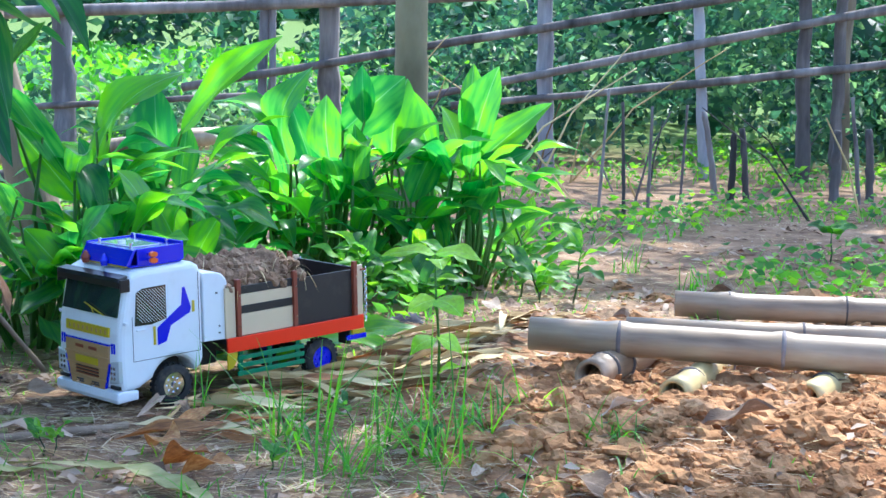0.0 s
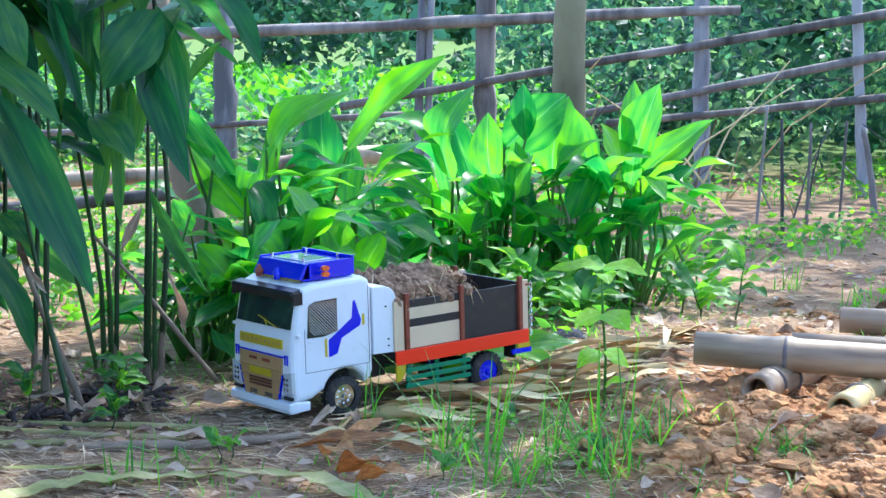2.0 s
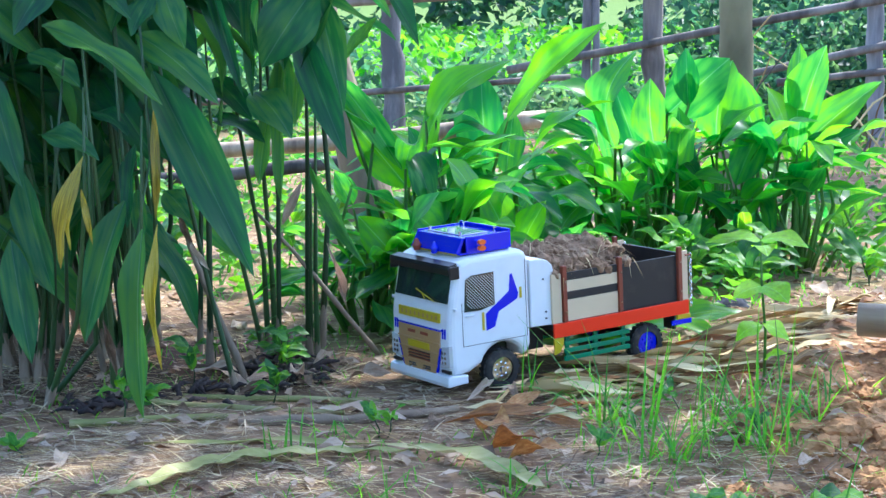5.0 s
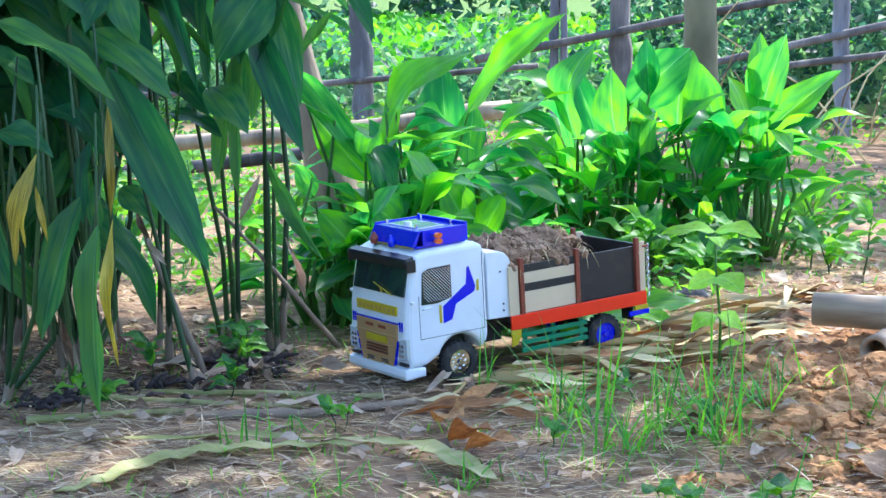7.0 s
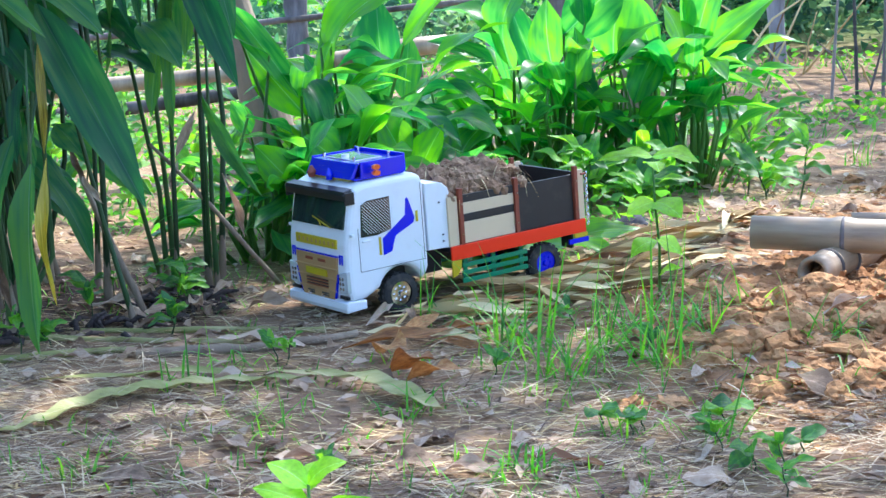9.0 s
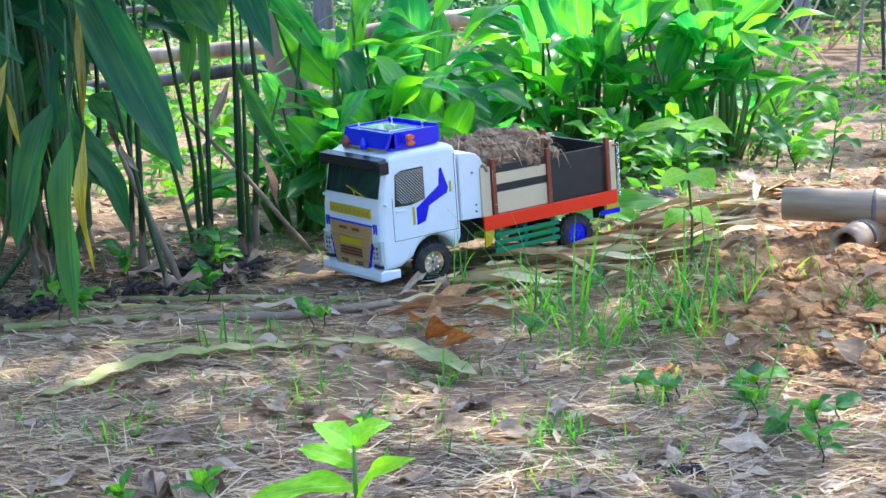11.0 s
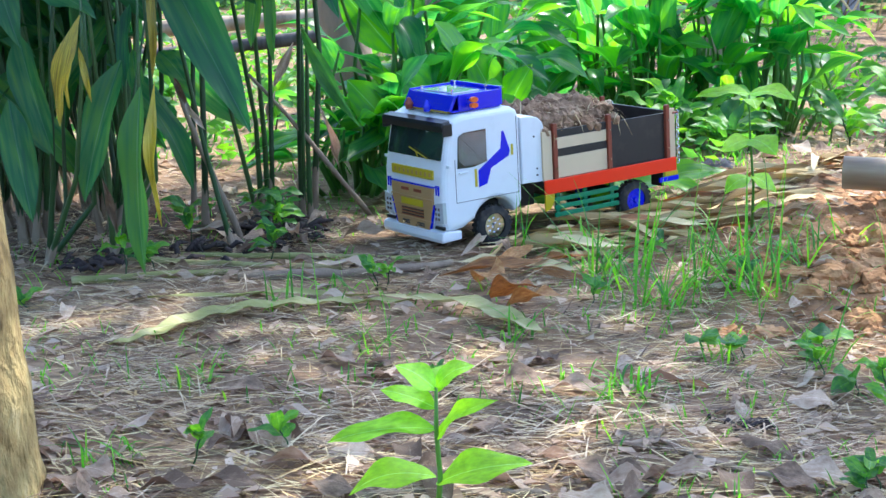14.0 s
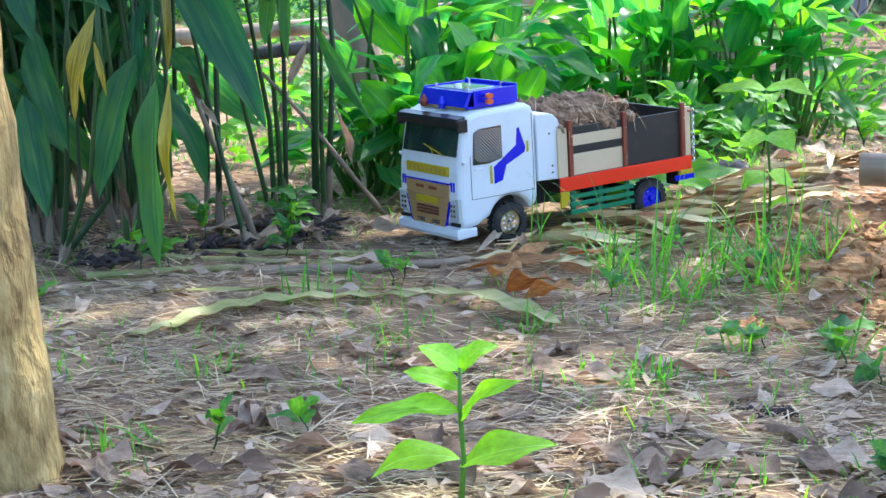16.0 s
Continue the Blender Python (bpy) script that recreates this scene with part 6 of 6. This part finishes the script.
sp = []
for i in range(5200):
    y = 1.5 + 2.6 * rl.random()
    x = -0.16 * y + rl.uniform(-0.36, 0.36) * y
    if nz(x, y, 2.6, 9) < 0.02 or (x > 0.05 and 2.45 < y < 3.3):
        continue
    a = rl.uniform(0, 6.28)
    sp.append((on_ground(x, y), V((math.cos(a) * 0.6, math.sin(a) * 0.6, 1)), rl.uniform(0.012, 0.05), rl.uniform(0.0016, 0.0032), rl.uniform(0.1, 0.6)))
tagged(put("short_grass", mesh_of("short_grass", *strips(sp, 3), M_GRASS)), "thin short grass sprouting from bare soil", "grass", "", "stuff")
sp, sp2 = [], []
for i in range(36000):
    y = 3.5 + 5.2 * rl.random() ** 0.8
    x = -0.12 * y + rl.uniform(-0.42, 0.42) * y
    if nz(x, y, 1.5, 10) < (-0.16 if x < -0.5 else 0.02) or (x > 0.25 and y < 4.0) or (x > 0.0 and rl.random() < 0.25):
        continue
    a = rl.uniform(0, 6.28)
    if rl.random() < 0.5:
        sp.append((on_ground(x, y), V((math.cos(a) * 0.7, math.sin(a) * 0.7, 1)), rl.uniform(0.02, 0.08), rl.uniform(0.003, 0.006), rl.uniform(0.1, 0.6)))
    else:
        s = rl.uniform(0.018, 0.045)
        al = V((math.cos(a), math.sin(a), rl.uniform(-0.4, 0.6))) * s
        sp2.append((on_ground(x, y, rl.uniform(0.01, 0.07)), al, al.cross(rdir(rl)).normalized() * s * 0.55))
tagged(put("verge_grass", mesh_of("verge_grass", *strips(sp, 3), M_GRASS)), "patchy green grass in front of the fence", "grass", "", "stuff")
tagged(put("ground_weeds", mesh_of("ground_weeds", *scatter_leaves(sp2), M_WEED)), "low leafy weeds between plants and fence", "weeds", "", "stuff")

WEEDLEAF = [leaf_mesh("leaf", M_WEED, 90 + i, 0.12, 0.3, 0.2, 10, 4, 0.42, 0.6) for i in range(3)]
BRIGHTLEAF = [leaf_mesh("leaf", M_BRIGHT, 95 + i, 0.08 + 0.05 * i, 0.35, 0.12, 14, 6, 0.42, 0.9) for i in range(3)]


def weed(x, y, stalk, leaves, bank, label, mat=M_STEM, r0=0.0022, group="weeds"):
    """A small broad-leaved weed: a stalk and leaves given from stalk height, direction, length and width."""
    root = on_ground(x, y)
    ob = thing("weed", Matrix.Translation(root), label, "plant", group)
    top = V(stalk)
    put("stalk", mesh_of("stalk", *tube([V((0, 0, -0.01)), top * 0.35 + V((0.004, 0, 0)), top * 0.7, top], [r0 * 1.3, r0, r0 * 0.9, r0 * 0.6], 7), mat), ob)
    for i, (u, dx, dy, dz, ln, wd) in enumerate(leaves):
        p = top * u
        d = V((dx, dy, dz)).normalized()
        put("leaf", bank[i % len(bank)], ob, leaf_pose(p, p + d * ln, wd, V((dx * 0.2, -0.5, 1.0))))
    return ob


weed(-0.328, 1.565, (0.004, -0.015, 0.142), [(0.70, -1, -0.15, -0.14, 0.105, 0.033), (0.62, 1, -0.2, 0.75, 0.078, 0.024), (0.35, -1, -0.1, -0.25, 0.088, 0.038), (0.30, 1, -0.1, 0.30, 0.100, 0.042),
                                          (0.98, -0.6, 0.1, 0.3, 0.046, 0.028), (1.0, 0.6, 0.1, 0.35, 0.042, 0.026), (0.85, -0.8, 0.2, 0.15, 0.060, 0.026), (0.96, 0.1, 0.7, 0.5, 0.035, 0.02)],
     BRIGHTLEAF, "young broad-leaved weed with bright sunlit leaves", M_STEMLIT, 0.0026)
weed(-0.055, 2.81, (-0.01, -0.02, 0.225), [(1.0, -1, -0.2, -0.05, 0.085, 0.034), (1.0, 1, -0.2, -0.1, 0.075, 0.040), (0.95, 0.2, -0.8, -0.1, 0.05, 0.04), (0.68, -0.7, -0.3, -0.3, 0.05, 0.045), (0.68, 0.6, -0.4, -0.3, 0.055, 0.055),
                                        (0.40, -0.8, -0.3, -0.5, 0.05, 0.04), (0.42, 0.8, -0.2, -0.5, 0.05, 0.035), (0.15, 0.8, -0.2, 0.3, 0.04, 0.02)], BRIGHTLEAF, "slender weed with round green leaves up its stalk", M_STEMLIT)
for x, y in ((-0.109, 2.248), (-0.068, 2.210), (0.046, 2.242), (0.083, 2.060), (0.14, 2.12), (-0.055, 2.225), (0.06, 2.26)):
    weed(x, y, (0, 0, 0.022), [(1, rl.uniform(-1, 1), rl.uniform(-1, 0), rl.uniform(-0.2, 0.6), rl.uniform(0.025, 0.036), 0.028) for _ in range(3)], WEEDLEAF, "small creeping weed with round leaves on the soil", r0=0.0012)
for i in range(16):
    y = rl.uniform(1.6, 2.75)
    x = -0.2 * y + rl.uniform(-0.30, 0.30) * y
    if (x + 0.5) ** 2 + (y - 2.8) ** 2 < 0.06:
        continue
    weed(x, y, (rl.uniform(-0.02, 0.02), 0, rl.uniform(0.02, 0.05)), [(rl.uniform(0.5, 1), rl.uniform(-1, 1), rl.uniform(-1, 1), rl.uniform(0, 0.8), rl.uniform(0.018, 0.04), rl.uniform(0.008, 0.016)) for _ in range(6)],
         WEEDLEAF, "small green seedling among litter", r0=0.001)
for i in range(30):
    x, y = rl.uniform(-1.9, -0.75), rl.uniform(3.6, 5.6)
    weed(x, y, (rl.uniform(-0.03, 0.03), 0, rl.uniform(0.06, 0.16)), [(rl.uniform(0.3, 1), rl.uniform(-1, 1), rl.uniform(-1, 1), rl.uniform(-0.2, 0.7), rl.uniform(0.05, 0.09), rl.uniform(0.025, 0.04)) for _ in range(9)],
         WEEDLEAF, "leafy green undergrowth weed", r0=0.002)
for i in range(12):
    x, y = rl.uniform(-0.45, 0.3), rl.uniform(3.75, 4.0)
    weed(x, y, (rl.uniform(-0.03, 0.03), 0, rl.uniform(0.06, 0.14)), [(rl.uniform(0.3, 1), rl.uniform(-1, 1), rl.uniform(-1, 0.4), rl.uniform(-0.1, 0.6), rl.uniform(0.05, 0.11), rl.uniform(0.02, 0.035)) for _ in range(9)],
         WEEDLEAF, "leafy green undergrowth weed", r0=0.002)
for i in range(10):
    x, y = rl.uniform(-1.0, -0.8), rl.uniform(2.45, 3.1)
    weed(x, y, (rl.uniform(-0.03, 0.03), 0, rl.uniform(0.03, 0.08)), [(rl.uniform(0.3, 1), rl.uniform(-1, 1), rl.uniform(-1, 0.4), rl.uniform(-0.1, 0.6), rl.uniform(0.03, 0.05), rl.uniform(0.012, 0.02)) for _ in range(7)],
         WEEDLEAF, "small green seedling among litter", r0=0.001)
weed(0.92, 4.74, (0, 0, 0.08), [(1, dx, dy, 0.3, 0.07, 0.04) for dx, dy in ((-1, 0), (1, -0.2), (0.2, -1), (-0.5, -0.6), (0.6, 0.5))], WEEDLEAF, "small pale-leaved plant on raked earth")
# green leaves fallen behind the truck
for x, y, a in ((-0.44, 3.10, 0.3), (-0.36, 3.22, -0.4), (-0.30, 3.30, 0.2), (-0.22, 3.24, 2.9), (-0.30, 3.15, 0.8), (-0.18, 3.38, 0.1)):
    d = V((math.cos(a), math.sin(a), 0.1))
    p = on_ground(x, y, 0.012)
    ob = put("fallen_green_leaf", LEAVES["L", 1, 0], None, leaf_pose(p - d * 0.08, p + d * 0.09, 0.06, (0.1, -0.3, 1)))
    tagged(ob, "fallen green ginger leaf on dry litter", "leaf", "fallen green leaves")
# dark rag
rv, rf = [], []
for i in range(14):
    for j in range(10):
        u, w = i / 13 - 0.5, j / 9 - 0.5
        e = max(0, 1 - 4 * max(u * u, w * w))
        rv.append((u * 0.075, w * 0.05, e * (0.015 + 0.012 * nz(u, w, 9, 3)) + 0.006 * nz(u, w, 20, 8) + 0.002))
rf = [(i * 10 + j, i * 10 + j + 1, (i + 1) * 10 + j + 1, (i + 1) * 10 + j) for i in range(13) for j in range(9)]
tagged(put("rag", mesh_of("rag", rv, rf, paint("dark_blue_cloth", (0.012, 0.016, 0.035), 0.8, dirt=0.1)), None, Matrix.Translation(on_ground(-0.14, 3.60, 0.003))), "crumpled dark blue rag lying on the soil", "rag")
# twigs leaning and trailing between fence and beds
TW = "bare twigs by the fence"
for i in range(26):
    x, y = rl.uniform(-0.5, 1.5), rl.uniform(5.6, 7.4)
    a, h = rl.uniform(-1.2, 1.2), rl.uniform(0.12, 0.55)
    pole("twig", [on_ground(x, y, -0.01), (x + a * h * 0.4, y, h * 0.55), (x + a * h, y + rl.uniform(-0.1, 0.1), h)], 0.0045, 0.002, M_STRAW if i % 2 else M_FENCE,
         "thin bare twig leaning near the fence", "twig", TW, n=6)

pole("cane", [(-0.74, 3.06, 0.0), (-0.81, 3.0, 0.115), (-0.87, 2.97, 0.20), (-0.93, 2.95, 0.27)], 0.0048, 0.003, M_BARK, "withered brown cane leaning beside green stems", "cane", "", n=8)
pole("cane", [(-0.90, 2.80, 0.0), (-0.97, 2.80, 0.16), (-1.0, 2.78, 0.26)], 0.006, 0.004, M_BARK, "withered brown cane leaning beside green stems", "cane", "", n=8)
for i in range(60):
    x, y = rl.uniform(-0.1, 1.3), rl.uniform(3.4, 5.4)
    dry_leaf(x, y, rl.uniform(0.04, 0.10), rl.uniform(0.018, 0.04), rl.uniform(0, 6.28), rl.uniform(-0.1, 0.15))
for i in range(46):
    y = rl.uniform(1.42, 1.80)
    dry_leaf(-0.2 * y + rl.uniform(-0.30, 0.34) * y, y, rl.uniform(0.05, 0.10), rl.uniform(0.022, 0.042), rl.uniform(0, 6.28), rl.uniform(-0.05, 0.22))
